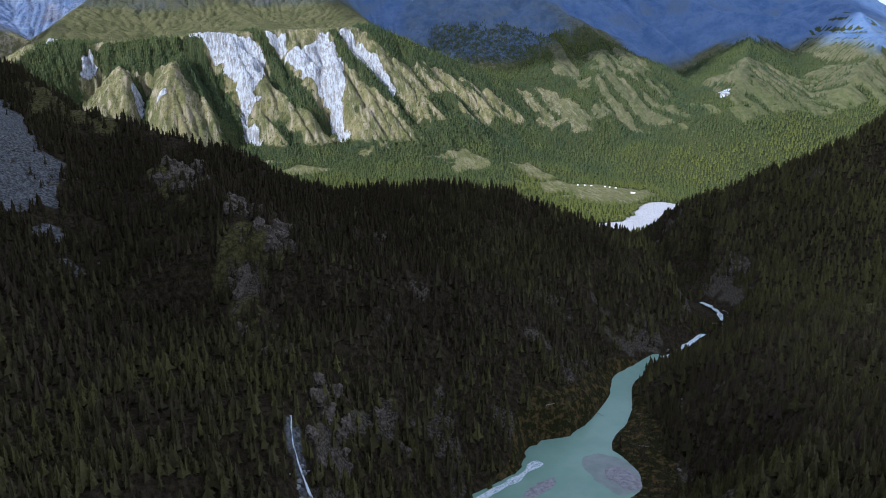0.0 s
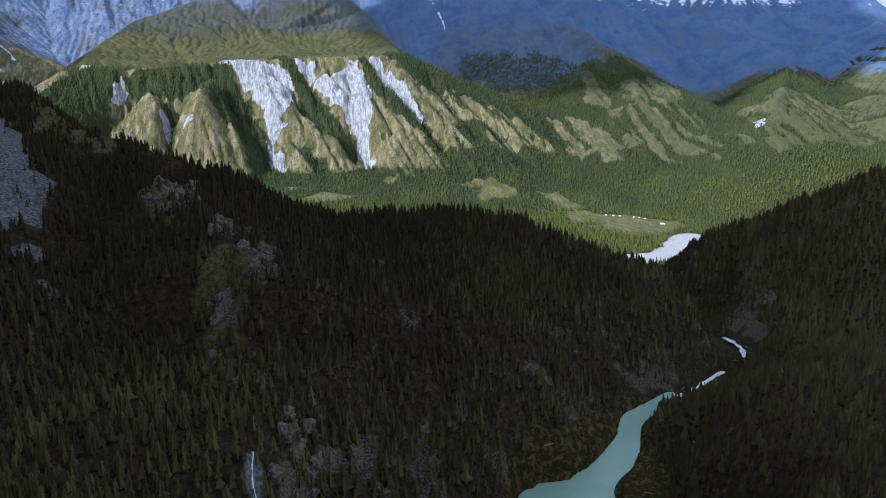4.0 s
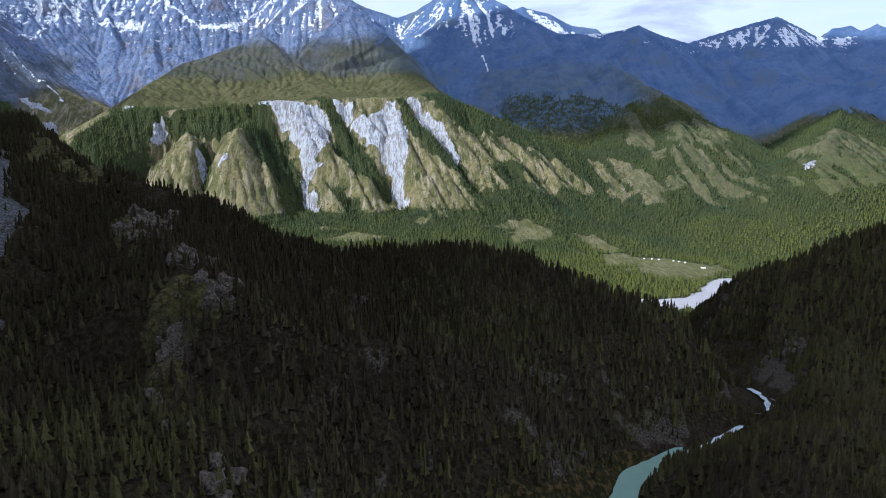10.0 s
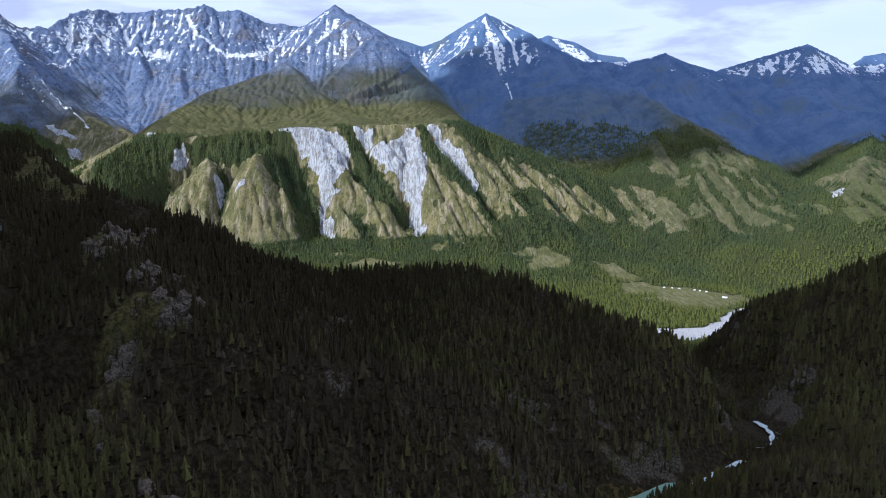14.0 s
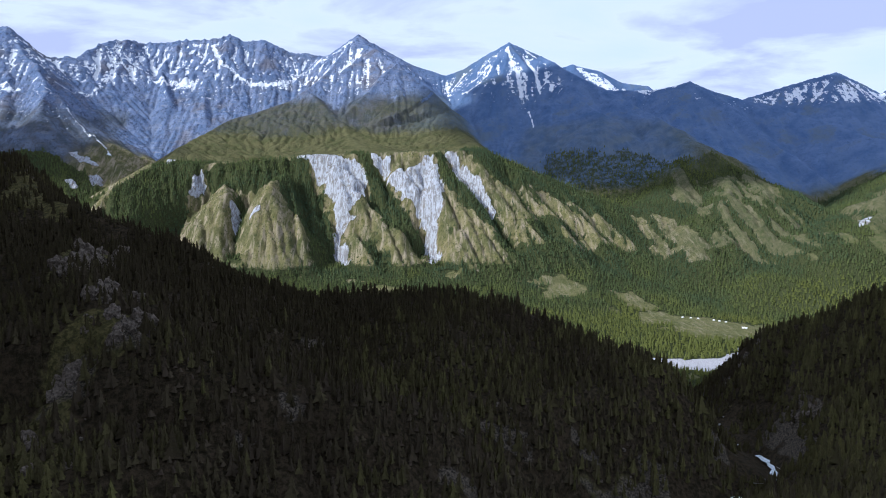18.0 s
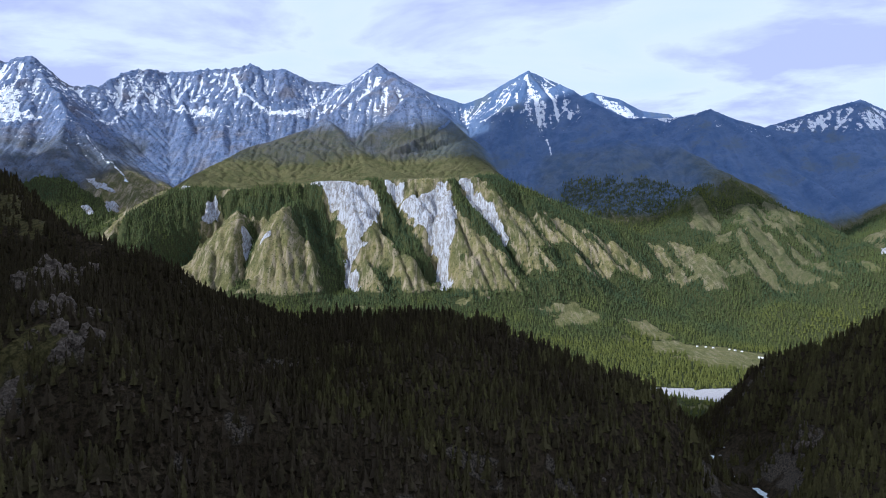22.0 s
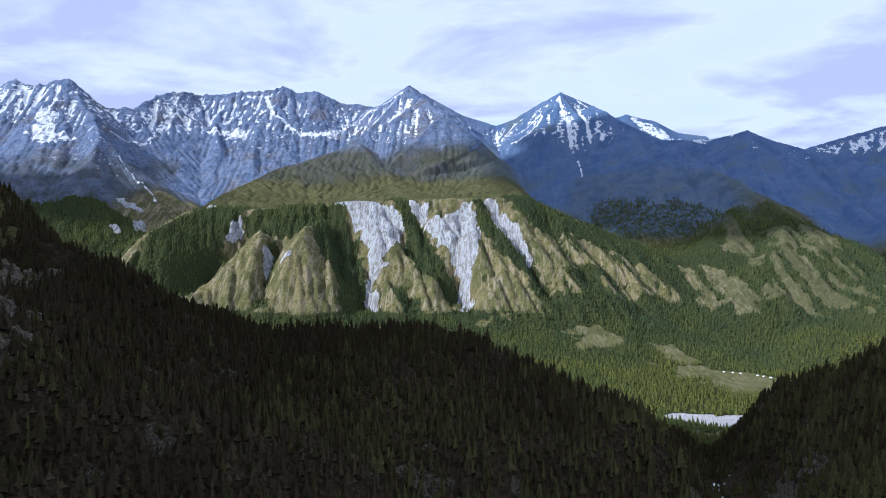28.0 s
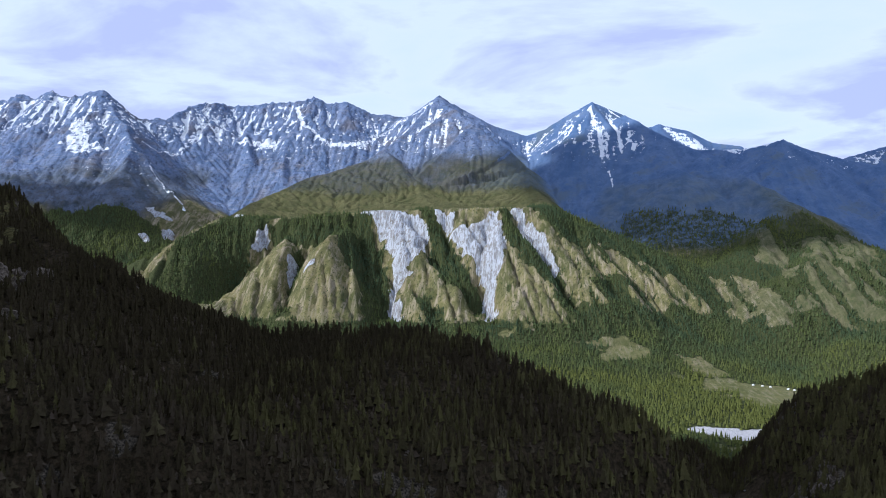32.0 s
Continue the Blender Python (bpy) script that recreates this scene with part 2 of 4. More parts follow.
def terrain(X, Y):
    dg, zg, sg = along(X, Y, GORGE)
    dr, zr, _ = along(X, Y, RIVER)
    west = 1 - step(250, 850, X)
    rise = (0.2 - 0.04 * west) * np.maximum(dr - (420 - 350 * west), 0) * (0.55 + 0.45 * step(300, 900, dr))
    base = zr + np.minimum(rise, 330) + 2.5 * fbm(X / 60, Y / 60, 3, 5)
    floor = zg + 0.10 * np.maximum(dg - 25, 0)
    rough = fbm(X / 95, Y / 95, 5, 21)
    # near ground
    h = smax(base, np.where(Y < 1500, np.minimum(floor, -330), -900), 10)
    h = smax(h, ridge(X, Y, LEFT_RIDGE, 1.05, 0.42), 18)
    h = smax(h, ridge(X, Y, WEST_WALL, 0.47, 0.5), 18)
    d, z, side = along(X, Y, SPUR)
    h = smax(h, z - np.where(side > 0, 0.3, 0.5) * d - 0.6 * np.maximum(d - 240, 0), 10)
    h = smax(h, ridge(X, Y, BENCH, 0.95, 0.035), 12)
    h = smax(h, ridge(X, Y, RIGHT_RIDGE, 0.58, 0.42), 14)
    h = smax(h, ridge(X, Y, RIGHT_SPUR, 0.5, 0.34), 12)
    near = 1 - step(1500, 1900, Y)
    h = h + near * 9 * rough * step(20, 140, dg)
    wall = zg - 3 + np.where(sg > 0, 1.05, 0.55 + 0.5 * step(820, 940, Y) + 0.35 * step(1130, 1230, Y)) * np.maximum(dg - 6, 0) * (1 + 0.25 * fbm(X / 40, Y / 40, 3, 8))
    bank = step(890, 950, Y) * step(1250, 1200, Y) * (sg > 0)
    wall = wall - bank * 0.55 * np.clip(dg - 6, 0, 30) * step(96, 50, dg)
    h = np.where(Y < 1800, smin(h, wall, 12), h)
    edge = water_edge(X, Y)
    flat_bank = -387.2 + 0.10 * np.maximum(edge, 0) + 0.95 * np.maximum(edge - 42, 0)
    h = np.where((sg < 0) & (Y < 780) & (Y > 300), smin(h, flat_bank + 120 * step(720, 780, Y), 6), h)
    # scarred mountain
    m = ridge(X, Y, PLATEAU, 0.57, 0.57, 1e6, 85, 0.07)
    m = smax(m, ridge(X, Y, SHOULDER, 0.52, 0.52), 20)
    m = smax(m, ridge(X, Y, LEFT_SHOULDER, 0.52, 0.52), 20)
    for pts, left, right in ((SPINE, 0.12, 0.12), (DOME_WEST, 0.16, 0.66), (DOME_EAST, 0.70, 0.16)):
        d, z, side = along(X, Y, pts)
        steep = step(40, 330, z)
        slope = np.where(side > 0, left, right) * (1 - steep) + 0.66 * steep
        m = smax(m, z - slope * d - np.maximum(0.62 - slope, 0) * np.maximum(d - 330, 0) - 1.3 * np.maximum(3335 - Y, 0), 20)
    dome = step(3330, 3480, Y)
    m = m + dome * (9 * fbm(X / 140, Y / 140, 5, 33) + step(60, 300, m) * 14 * ridged(X / 130, Y / 160, 4, 35))
    u = face_u(X, Y)
    for pts in FACE_SPURS:
        m = smax(m, ridge(X, Y, pts, 0.8, 0.8, 1e6), 10)
    for half, deep, line in GULLIES:
        d = along(X + 12 * vnoise(X / 60, Y / 60, 3), Y, [(x, y, 0) for x, y in line])[0]
        m = m - deep * np.exp(-(d / half) ** 2)
    face = step(3290, 3200, Y) * step(-900, -700, X) * step(1100, 900, X)
    m = m + face * (13 * ridged(u / 62, Y / 420, 3, 31) + 7 * ridged(u / 25, Y / 170, 3, 37))
    h = smax(h, m, 16)
    # high range
    craggy = step(250, -250, X)
    big = ridged(X / 260 + 0.4 * vnoise(X / 300, Y / 300, 46), Y / 330, 5, 41)
    fine = ridged(X / 52 + 1.2 * vnoise(X / 240, Y / 200, 47), Y / 190 + 0.8 * vnoise(X / 150, Y / 240, 48), 4, 45)
    r = np.full(X.shape, -900.0)
    for pts, s, bend in ((RANGE, 0.98, 1250), (PEAK, 0.96, 1300), (RANGE_BACK, 1.0, 1400), (RANGE_EAST, 0.72, 1600), (FAR_EAST, 0.8, 1500)):
        r = smax(r, ridge(X, Y, pts, s, s, bend), 6)
    for pts in BUTTRESSES:
        r = smax(r, ridge(X, Y, pts, 0.82, 0.82), 14)
    high = step(-200, 260, r)
    crest = np.minimum(np.minimum(along(X, Y, RANGE)[0], along(X, Y, PEAK)[0]), np.minimum(along(X, Y, RANGE_EAST)[0], along(X, Y, RANGE_BACK)[0]))
    r = r + (12 + 12 * craggy) * (0.4 + 0.6 * high) * (big - 0.1) * step(10, 240, crest) + (1 + 9 * craggy * step(180, 380, r)) * fine * (0.35 + 0.65 * step(0, 90, crest))
    r = r + (3 + 8 * craggy * step(150, 330, r)) * high * ridged(X / 31, Y / 60, 4, 49)
    arm = ridge(X, Y, LEFT_ARM, 0.52, 0.52)
    for pts, slope in ((EAST_SPUR, 0.62), (EAST_RIB, 0.6)):
        arm = smax(arm, ridge(X, Y, pts, slope, slope), 24)
    for pts in RIGHT_ARMS:
        arm = smax(arm, ridge(X, Y, pts, 0.5, 0.5), 14)
    v = X + 0.12 * Y
    rib = step(1000, 1200, X) * step(3600, 3300, Y)
    arm = arm + 12 * (1 - rib) * ridged(X / 120 + Y / 300, Y / 240 - X / 400, 4, 51) + rib * (20 * ridged(v / 74, Y / 700, 2, 53) + 5 * fbm(X / 40, Y / 40, 3, 55))
    rocky = step(-30, 30, r - np.maximum(m, arm))
    armed = step(-20, 20, arm - np.maximum(m, r))
    h = smax(h, smax(r, arm, 22), 26)
    back = step(300, -900, Y)
    h = h + back * (60 + 40 * fbm(X / 300, Y / 300, 3, 61)) * step(60, 500, dg)
    lake = step(3, -6, water_edge(X, Y))
    return h * (1 - lake) + np.minimum(h, -391.5) * lake, rocky, armed


LAKE = [(150, 566), (178, 604), (210, 628), (226, 668), (253, 684), (276, 683), (308, 708), (348, 750), (374, 800), (398, 814), (424, 818), (398, 790), (378, 757), (366, 728),
        (320, 672), (306, 648), (314, 606), (304, 578), (270, 556), (215, 548)]


def poly_edge(X, Y, pts):
    """Signed distance to a closed outline, negative inside."""
    best = np.full(X.shape, 1e18)
    inside = np.zeros(X.shape, bool)
    for (ax, ay), (bx, by) in zip(pts, pts[1:] + pts[:1]):
        ex, ey = bx - ax, by - ay
        t = np.clip(((X - ax) * ex + (Y - ay) * ey) / (ex * ex + ey * ey + 1e-9), 0, 1)
        best = np.minimum(best, (X - ax - t * ex) ** 2 + (Y - ay - t * ey) ** 2)
        inside ^= ((ay > Y) != (by > Y)) & (X < ex * (Y - ay) / (ey if ey else 1e-9) + ax)
    return np.where(inside, -1, 1) * np.sqrt(best)


def water_edge(X, Y):
    return poly_edge(X, Y, LAKE)


def spaced(spans):
    out = []
    for a, b, n in spans:
        out += list(np.linspace(a, b, n, endpoint=False))
    return np.array(out + [spans[-1][1]])


GX = spaced([(-3900, -2300, 14), (-2300, -760, 200), (-760, 1160, 270), (1160, 2600, 180), (2600, 3900, 14)])
GY = spaced([(-1700, 180, 22), (180, 1500, 165), (1500, 2500, 76), (2500, 2620, 12), (2620, 3300, 118), (3300, 4730, 260), (4730, 4900, 22), (4900, 5200, 6)])
MX, MY = np.meshgrid(GX, GY)
MZ, ROCKY, ARMED = terrain(MX, MY)


def drainage(Z):
    """How many cells drain through each cell, down the steepest way."""
    ny, nx = Z.shape
    index = np.arange(ny * nx).reshape(ny, nx)
    best, to = np.zeros(Z.shape), index.copy()
    for dj in (-1, 0, 1):
        for di in (-1, 0, 1):
            if dj or di:
                a = (slice(max(dj, 0), ny + min(dj, 0)), slice(max(di, 0), nx + min(di, 0)))
                b = (slice(max(-dj, 0), ny + min(-dj, 0)), slice(max(-di, 0), nx + min(-di, 0)))
                fall = (Z[b] - Z[a]) / np.hypot(MX[a] - MX[b], MY[a] - MY[b])
                better = fall > best[b]
                best[b] = np.where(better, fall, best[b])
                to[b] = np.where(better, index[a], to[b])
    count, to = [1.0] * (ny * nx), to.ravel().tolist()
    for i in np.argsort(-Z.ravel(), kind="stable").tolist():
        if to[i] != i:
            count[to[i]] += count[i]
    return np.array(count).reshape(ny, nx)


# Rain wears branching gullies into the far slopes.
worn = step(2560, 2700, MY) * (1 - 0.75 * step(40, 0, np.minimum(along(MX, MY, RANGE)[0], along(MX, MY, PEAK)[0]))) * step(-470, -400, MZ) * (0.6 - 0.12 * step(3330, 3400, MY)) * (1 - 0.4 * step(450, 700, MX))
for deep, seed in ((2.4, 1), (2.2, 2), (2.0, 3)):
    FLOW = np.log2(drainage(MZ + 5 * fbm(MX / 45, MY / 45, 3, 200 + seed)))
    cut = deep * np.clip(FLOW - 1.5, 0, 5) * worn
    MZ = MZ - 0.5 * cut - 0.125 * (np.roll(cut, 1, 0) + np.roll(cut, -1, 0) + np.roll(cut, 1, 1) + np.roll(cut, -1, 1))


def ground_z(x, y):
    """Height of the built sheet at places x, y."""
    x, y = np.asarray(x, float), np.asarray(y, float)
    i = np.clip(np.searchsorted(GX, x) - 1, 0, len(GX) - 2)
    j = np.clip(np.searchsorted(GY, y) - 1, 0, len(GY) - 2)
    u, v = (x - GX[i]) / (GX[i + 1] - GX[i]), (y - GY[j]) / (GY[j + 1] - GY[j])
    return (MZ[j, i] * (1 - u) + MZ[j, i + 1] * u) * (1 - v) + (MZ[j + 1, i] * (1 - u) + MZ[j + 1, i + 1] * u) * v

# ---------------------------------------------------------------- ground sheet
def material(name, rough=0.9, metal=0.0):
    m = bpy.data.materials.new(name)
    m.use_nodes = True
    b = m.node_tree.nodes["Principled BSDF"]
    b.inputs["Roughness"].default_value, b.inputs["Metallic"].default_value = rough, metal
    b.inputs["Specular IOR Level"].default_value = 0.25
    return m, m.node_tree, b


class Nodes:
    """Short ways to write node networks."""

    def __init__(self, tree):
        self.t = tree
        self.pos = tree.nodes.new("ShaderNodeNewGeometry").outputs["Position"]

    def put(self, socket, v):
        if hasattr(v, "links"):
            self.t.links.new(v, socket)
        else:
            socket.default_value = v

    def noise(self, scale, detail=5.0, rough=0.6, vec=None, stretch=None, warp=0.0):
        n = self.t.nodes.new("ShaderNodeTexNoise")
        v = vec or self.pos
        if stretch:
            k = self.t.nodes.new("ShaderNodeVectorMath")
            k.operation = "MULTIPLY"
            self.put(k.inputs[0], v)
            k.inputs[1].default_value = stretch
            v = k.outputs[0]
        self.put(n.inputs["Vector"], v)
        for key, value in (("Scale", scale), ("Detail", detail), ("Roughness", rough), ("Distortion", warp)):
            n.inputs[key].default_value = value
        return n.outputs["Fac"]

    def attr(self, name):
        n = self.t.nodes.new("ShaderNodeAttribute")
        n.attribute_name = name
        return n.outputs["Fac"]

    def math(self, op, a, b=0.0):
        n = self.t.nodes.new("ShaderNodeMath")
        n.operation = op
        self.put(n.inputs[0], a)
        self.put(n.inputs[1], b)
        return n.outputs[0]

    def span(self, v, a, b):
        n = self.t.nodes.new("ShaderNodeMapRange")
        n.interpolation_type = "SMOOTHSTEP"
        self.put(n.inputs["Value"], v)
        n.inputs["From Min"].default_value, n.inputs["From Max"].default_value = a, b
        return n.outputs["Result"]

    def mix(self, f, a, b):
        n = self.t.nodes.new("ShaderNodeMix")
        n.data_type = "RGBA"
        self.put(n.inputs["Factor"], f)
        for s, v in ((n.inputs["A"], a), (n.inputs["B"], b)):
            self.put(s, (*v, 1) if isinstance(v, tuple) else v)
        return n.outputs["Result"]

    def bump(self, h, strength, distance, normal=None):
        n = self.t.nodes.new("ShaderNodeBump")
        self.put(n.inputs["Height"], h)
        n.inputs["Strength"].default_value, n.inputs["Distance"].default_value = strength, distance
        if normal:
            self.put(n.inputs["Normal"], normal)
        return n.outputs[0]


def mesh_from(name, verts, faces, mat=None, smooth=True):
    me = bpy.data.meshes.new(name)
    verts, faces = np.asarray(verts, np.float32), np.asarray(faces, np.int32)
    me.vertices.add(len(verts))
    me.vertices.foreach_set("co", verts.ravel())
    k = faces.shape[1]
    me.loops.add(faces.size)
    me.loops.foreach_set("vertex_index", faces.ravel())
    me.polygons.add(len(faces))
    me.polygons.foreach_set("loop_start", np.arange(0, faces.size, k, dtype=np.int32))
    me.polygons.foreach_set("use_smooth", np.full(len(faces), smooth))
    me.update(calc_edges=True)
    me.validate()
    if mat:
        me.materials.append(mat)
    return me


def sheet_faces(ny, nx):
    a = (np.arange(ny - 1)[:, None] * nx + np.arange(nx - 1)[None]).ravel()
    return np.stack([a, a + 1, a + nx + 1, a + nx], 1)

# What covers the ground, as fields over the sheet.
def blur(a, n):
    for axis in (0, 1):
        c = np.cumsum(np.pad(a, [(n + 1, n) if k == axis else (0, 0) for k in (0, 1)], mode="edge"), axis)
        m = a.shape[axis]
        a = (np.take(c, range(2 * n + 1, 2 * n + 1 + m), axis) - np.take(c, range(0, m), axis)) / (2 * n + 1)
    return a


gy, gx = np.gradient(MZ, GY, GX)
STEEP = np.sqrt(gx * gx + gy * gy)
HOLLOW = blur(MZ, 3) - MZ
patch = fbm(MX / 70, MY / 70, 4, 71)
broad = fbm(MX / 260, MY / 260, 4, 73)


FOREST = np.zeros(MX.shape)
OPEN = np.zeros(MX.shape)
SCAR = np.zeros(MX.shape)
STRIP = np.zeros(MX.shape)
SCREE = np.zeros(MX.shape)
GRAVEL = np.zeros(MX.shape)
BANK = np.zeros(MX.shape)
BARE = np.zeros(MX.shape)


def lay(field, soft, ragged, *outline, most=1.0):
    x, y = [p[0] for p in outline], [p[1] for p in outline]
    i0, i1 = np.searchsorted(GX, (min(x) - 60, max(x) + 60))
    j0, j1 = np.searchsorted(GY, (min(y) - 60, max(y) + 60))
    w = (slice(j0, j1), slice(i0, i1))
    e = poly_edge(MX[w], MY[w], list(outline)) + ragged * (1.6 * patch[w] + 1.2 * fbm(MX[w] / 24, MY[w] / 24, 3, 79))
    field[w] = np.maximum(field[w], most * step(soft, -soft, e))


def pale_scar(*outline):
    lay(SCAR, 8, 11, *outline)


def wood(*outline):
    lay(FOREST, 10, 14, *outline)


def meadow(*outline):
    lay(OPEN, 10, 10, *outline)


def outcrop(*outline):
    lay(BARE, 6, 11, *outline, most=0.66)


def tree_strip(half, *line):
    """A narrow wood that follows a gully."""
    d = along(MX + 9 * patch, MY, [(x, y, 0) for x, y in line])[0]
    STRIP[:] = np.maximum(STRIP, step(half + 5, half - 3, d + 6 * fbm(MX / 30, MY / 30, 3, 89)))


# pale scars of the eroded face
pale_scar((-172, 3279), (-138, 3339), (-22, 3247), (37, 3223), (62, 3207), (91, 3143), (62, 2991), (33, 2947), (69, 2907), (25, 2911), (4, 2859), (49, 2739), (6, 2799), (-11, 2871), (-8, 2955), (-16, 3027), (-54, 3119), (-112, 3203))
pale_scar((72, 3303), (137, 3243), (181, 3255), (163, 3183), (138, 3195), (102, 3203))
pale_scar((159, 3159), (228, 3179), (268, 3207), (289, 3239), (319, 3211), (336, 3119), (342, 2987), (331, 2919), (321, 2867), (312, 2847), (345, 2755), (292, 2727), (285, 2867), (267, 2963), (249, 2999), (201, 3071))
pale_scar((360, 3235), (392, 3279), (419, 3211), (472, 3095), (480, 3047), (503, 3003), (513, 2943), (483, 2983), (447, 3015), (413, 3087), (378, 3183))
pale_scar((-525, 3180), (-505, 3225), (-478, 3180), (-490, 3145), (-520, 3110))
pale_scar((-668, 3330), (-632, 3372), (-610, 3360), (-650, 3300))
pale_scar((-332, 2835), (-336, 2920), (-325, 2970), (-302, 2840), (-315, 2810))
pale_scar((-300, 2755), (-262, 2800), (-240, 2815), (-232, 2800), (-265, 2765))
pale_scar((1595, 2700), (1612, 2660), (1574, 2565), (1560, 2590))
pale_scar((-1110, 3530), (-1060, 3540), (-955, 3470), (-985, 3450))
pale_scar((-975, 3395), (-950, 3410), (-900, 3385), (-915, 3330), (-945, 3350))
pale_scar((-1030, 3340), (-1000, 3350), (-960, 3290), (-985, 3280))
# woods of the far slopes
wood((-725, 2975), (-690, 3160), (-680, 3330), (-560, 3350), (-480, 3290), (-525, 3115), (-510, 2950), (-530, 2700), (-640, 2560), (-740, 2700))
wood((-505, 3215), (-450, 3260), (-330, 3290), (-190, 3275), (-130, 3255), (-35, 2990), (0, 2855), (0, 2735), (45, 2620), (-20, 2610), (-60, 2730), (-130, 2870), (-190, 2955), (-255, 3090), (-310, 3075), (-395, 3095))
wood((-345, 3060), (-270, 2960), (-290, 2835), (-270, 2680), (-255, 2620), (-310, 2620), (-320, 2855))
wood((-20, 3330), (50, 3345), (95, 3275), (140, 3185), (200, 3020), (285, 2885), (290, 2790), (250, 2830), (190, 2825), (120, 2940), (90, 3100), (60, 3220))
wood((75, 2825), (110, 2815), (160, 2740), (180, 2650), (145, 2670))
wood((320, 3225), (368, 3255), (398, 3100), (470, 3000), (525, 2915), (560, 2800), (545, 2790), (475, 2835), (425, 2920), (375, 3020), (330, 3110))
wood((335, 2880), (370, 2815), (385, 2765), (360, 2775))
wood((420, 3290), (490, 3375), (700, 3320), (910, 3260), (1055, 3225), (1190, 3195), (1230, 3080), (1080, 3090), (960, 3120), (880, 3050), (820, 3110), (700, 3085), (690, 3050), (660, 3140), (605, 3110), (530, 3100), (475, 3165))
wood((485, 2795), (645, 2775), (605, 2885), (685, 2980), (750, 2920), (860, 2930), (1000, 2900), (1120, 2880), (1205, 2860), (1315, 2755), (1420, 2615), (1385, 2535), (1115, 2235), (1010, 2320), (935, 2370), (915, 2440), (930, 2600), (760, 2475), (755, 2635), (625, 2625), (540, 2585), (520, 2700))
wood((1320, 3010), (1332, 3000), (1402, 2800), (1412, 2655), (1382, 2715), (1355, 2870))
wood((1405, 3015), (1428, 3000), (1465, 2815), (1450, 2595), (1428, 2630), (1422, 2865))
wood((1455, 3035), (1474, 3015), (1492, 2760), (1478, 2565), (1456, 2595), (1472, 2825))
wood((900, 3080), (1150, 3330), (1210, 3355), (1345, 3385), (1320, 3125), (1270, 2990), (1255, 2900), (1120, 2900), (1000, 2960))
wood((700, 3300), (900, 3130), (1150, 3420), (1330, 3480), (1250, 3650), (1000, 3700), (760, 3560))
wood((1250, 2920), (1420, 2680), (1540, 2420), (1700, 2480), (2200, 2500), (2300, 2150), (1500, 2000), (1150, 2180), (1380, 2540))
wood((-1400, 3400), (-1250, 3450), (-1120, 3470), (-990, 3420), (-880, 3320), (-930, 3200), (-1500, 3180))
wood((-1500, 3180), (-1250, 3260), (-1080, 3330), (-930, 3240), (-760, 2950), (-800, 2600), (-1700, 2500), (-1900, 2900))
for line in (((1322, 3040), (1338, 2820), (1350, 2605)), ((1400, 3080), (1412, 2800), (1400, 2490)), ((1450, 3020), (1466, 2720), (1450, 2460)), ((1508, 3050), (1525, 2720), (1512, 2420)),
             ((1304, 3565), (1296, 3330), (1320, 3067)), ((560, 3230), (690, 3080), (760, 2930), (800, 2800)), ((700, 3180), (830, 3030), (900, 2900), (930, 2790)), ((840, 3200), (960, 3040), (1010, 2900))):
    tree_strip(10, *line)
wood((1530, 3260), (1520, 3000), (1535, 2780), (1530, 2590), (1545, 2520), (1610, 2840), (1700, 2880), (1900, 2980), (2250, 2950), (2250, 3200), (1800, 3330))
wood((880, 3620), (1060, 3640), (1150, 3560), (1210, 3600), (1390, 3530), (1540, 3540), (1640, 3460), (1600, 3330), (1500, 3340), (1330, 3310), (1220, 3200), (1100, 3150), (900, 3300), (760, 3560))
wood((640, 3400), (700, 3560), (820, 3780), (960, 3800), (1060, 3700), (1180, 3560), (1150, 3400), (1000, 3250), (800, 3330))
# valley floor
wood((-900, 2560), (-300, 2600), (100, 2560), (520, 2560), (640, 2420), (800, 2330), (840, 2120), (930, 2010), (1010, 2070), (930, 1910), (800, 1870), (640, 1880), (500, 1600), (-200, 1600), (-900, 2000))
wood((840, 1840), (960, 1890), (1060, 2000), (1150, 2120), (1300, 2000), (1400, 1600), (700, 1500))
meadow((600, 2440), (640, 2600), (705, 2605), (730, 2495))
meadow((795, 2515), (880, 2590), (905, 2480), (920, 2430), (860, 2395), (830, 2460))
meadow((835, 2380), (915, 2410), (945, 2350), (1045, 2310), (1105, 2205), (1075, 2120), (1000, 2080), (930, 2080), (870, 2140), (890, 2240), (815, 2260))
meadow((1020, 2990), (1040, 2985), (1095, 2870), (1060, 2860))
meadow((1105, 2990), (1130, 2985), (1180, 2890), (1235, 2830), (1175, 2830), (1130, 2890))
meadow((1215, 3300), (1290, 3350), (1290, 3215), (1225, 3190), (1190, 3235))
meadow((1245, 3130), (1280, 3085), (1260, 3000), (1230, 3015))
meadow((745, 2865), (825, 2915), (850, 2865), (750, 2800))
meadow((640, 3010), (700, 3075), (830, 2985), (800, 2930), (720, 2960))
meadow((60, 2480), (150, 2540), (260, 2500), (160, 2450))
meadow((662, 3116), (714, 3159), (786, 3123), (874, 3081), (923, 3045), (831, 2939), (768, 2994), (710, 2968), (685, 3064))
meadow((1031, 3177), (1059, 3139), (1081, 3018), (1091, 2887), (1067, 2926), (1041, 3041))
meadow((1095, 3150), (1147, 3098), (1187, 2952), (1175, 2773), (1124, 2794), (1114, 2939), (1097, 3047))
meadow((738, 3732), (781, 3708), (797, 3651), (687, 3266))
meadow((719, 2897), (830, 2933), (931, 2992), (956, 2941), (854, 2871), (744, 2830))
meadow((625, 2604), (683, 2628), (744, 2561), (724, 2488), (652, 2506))
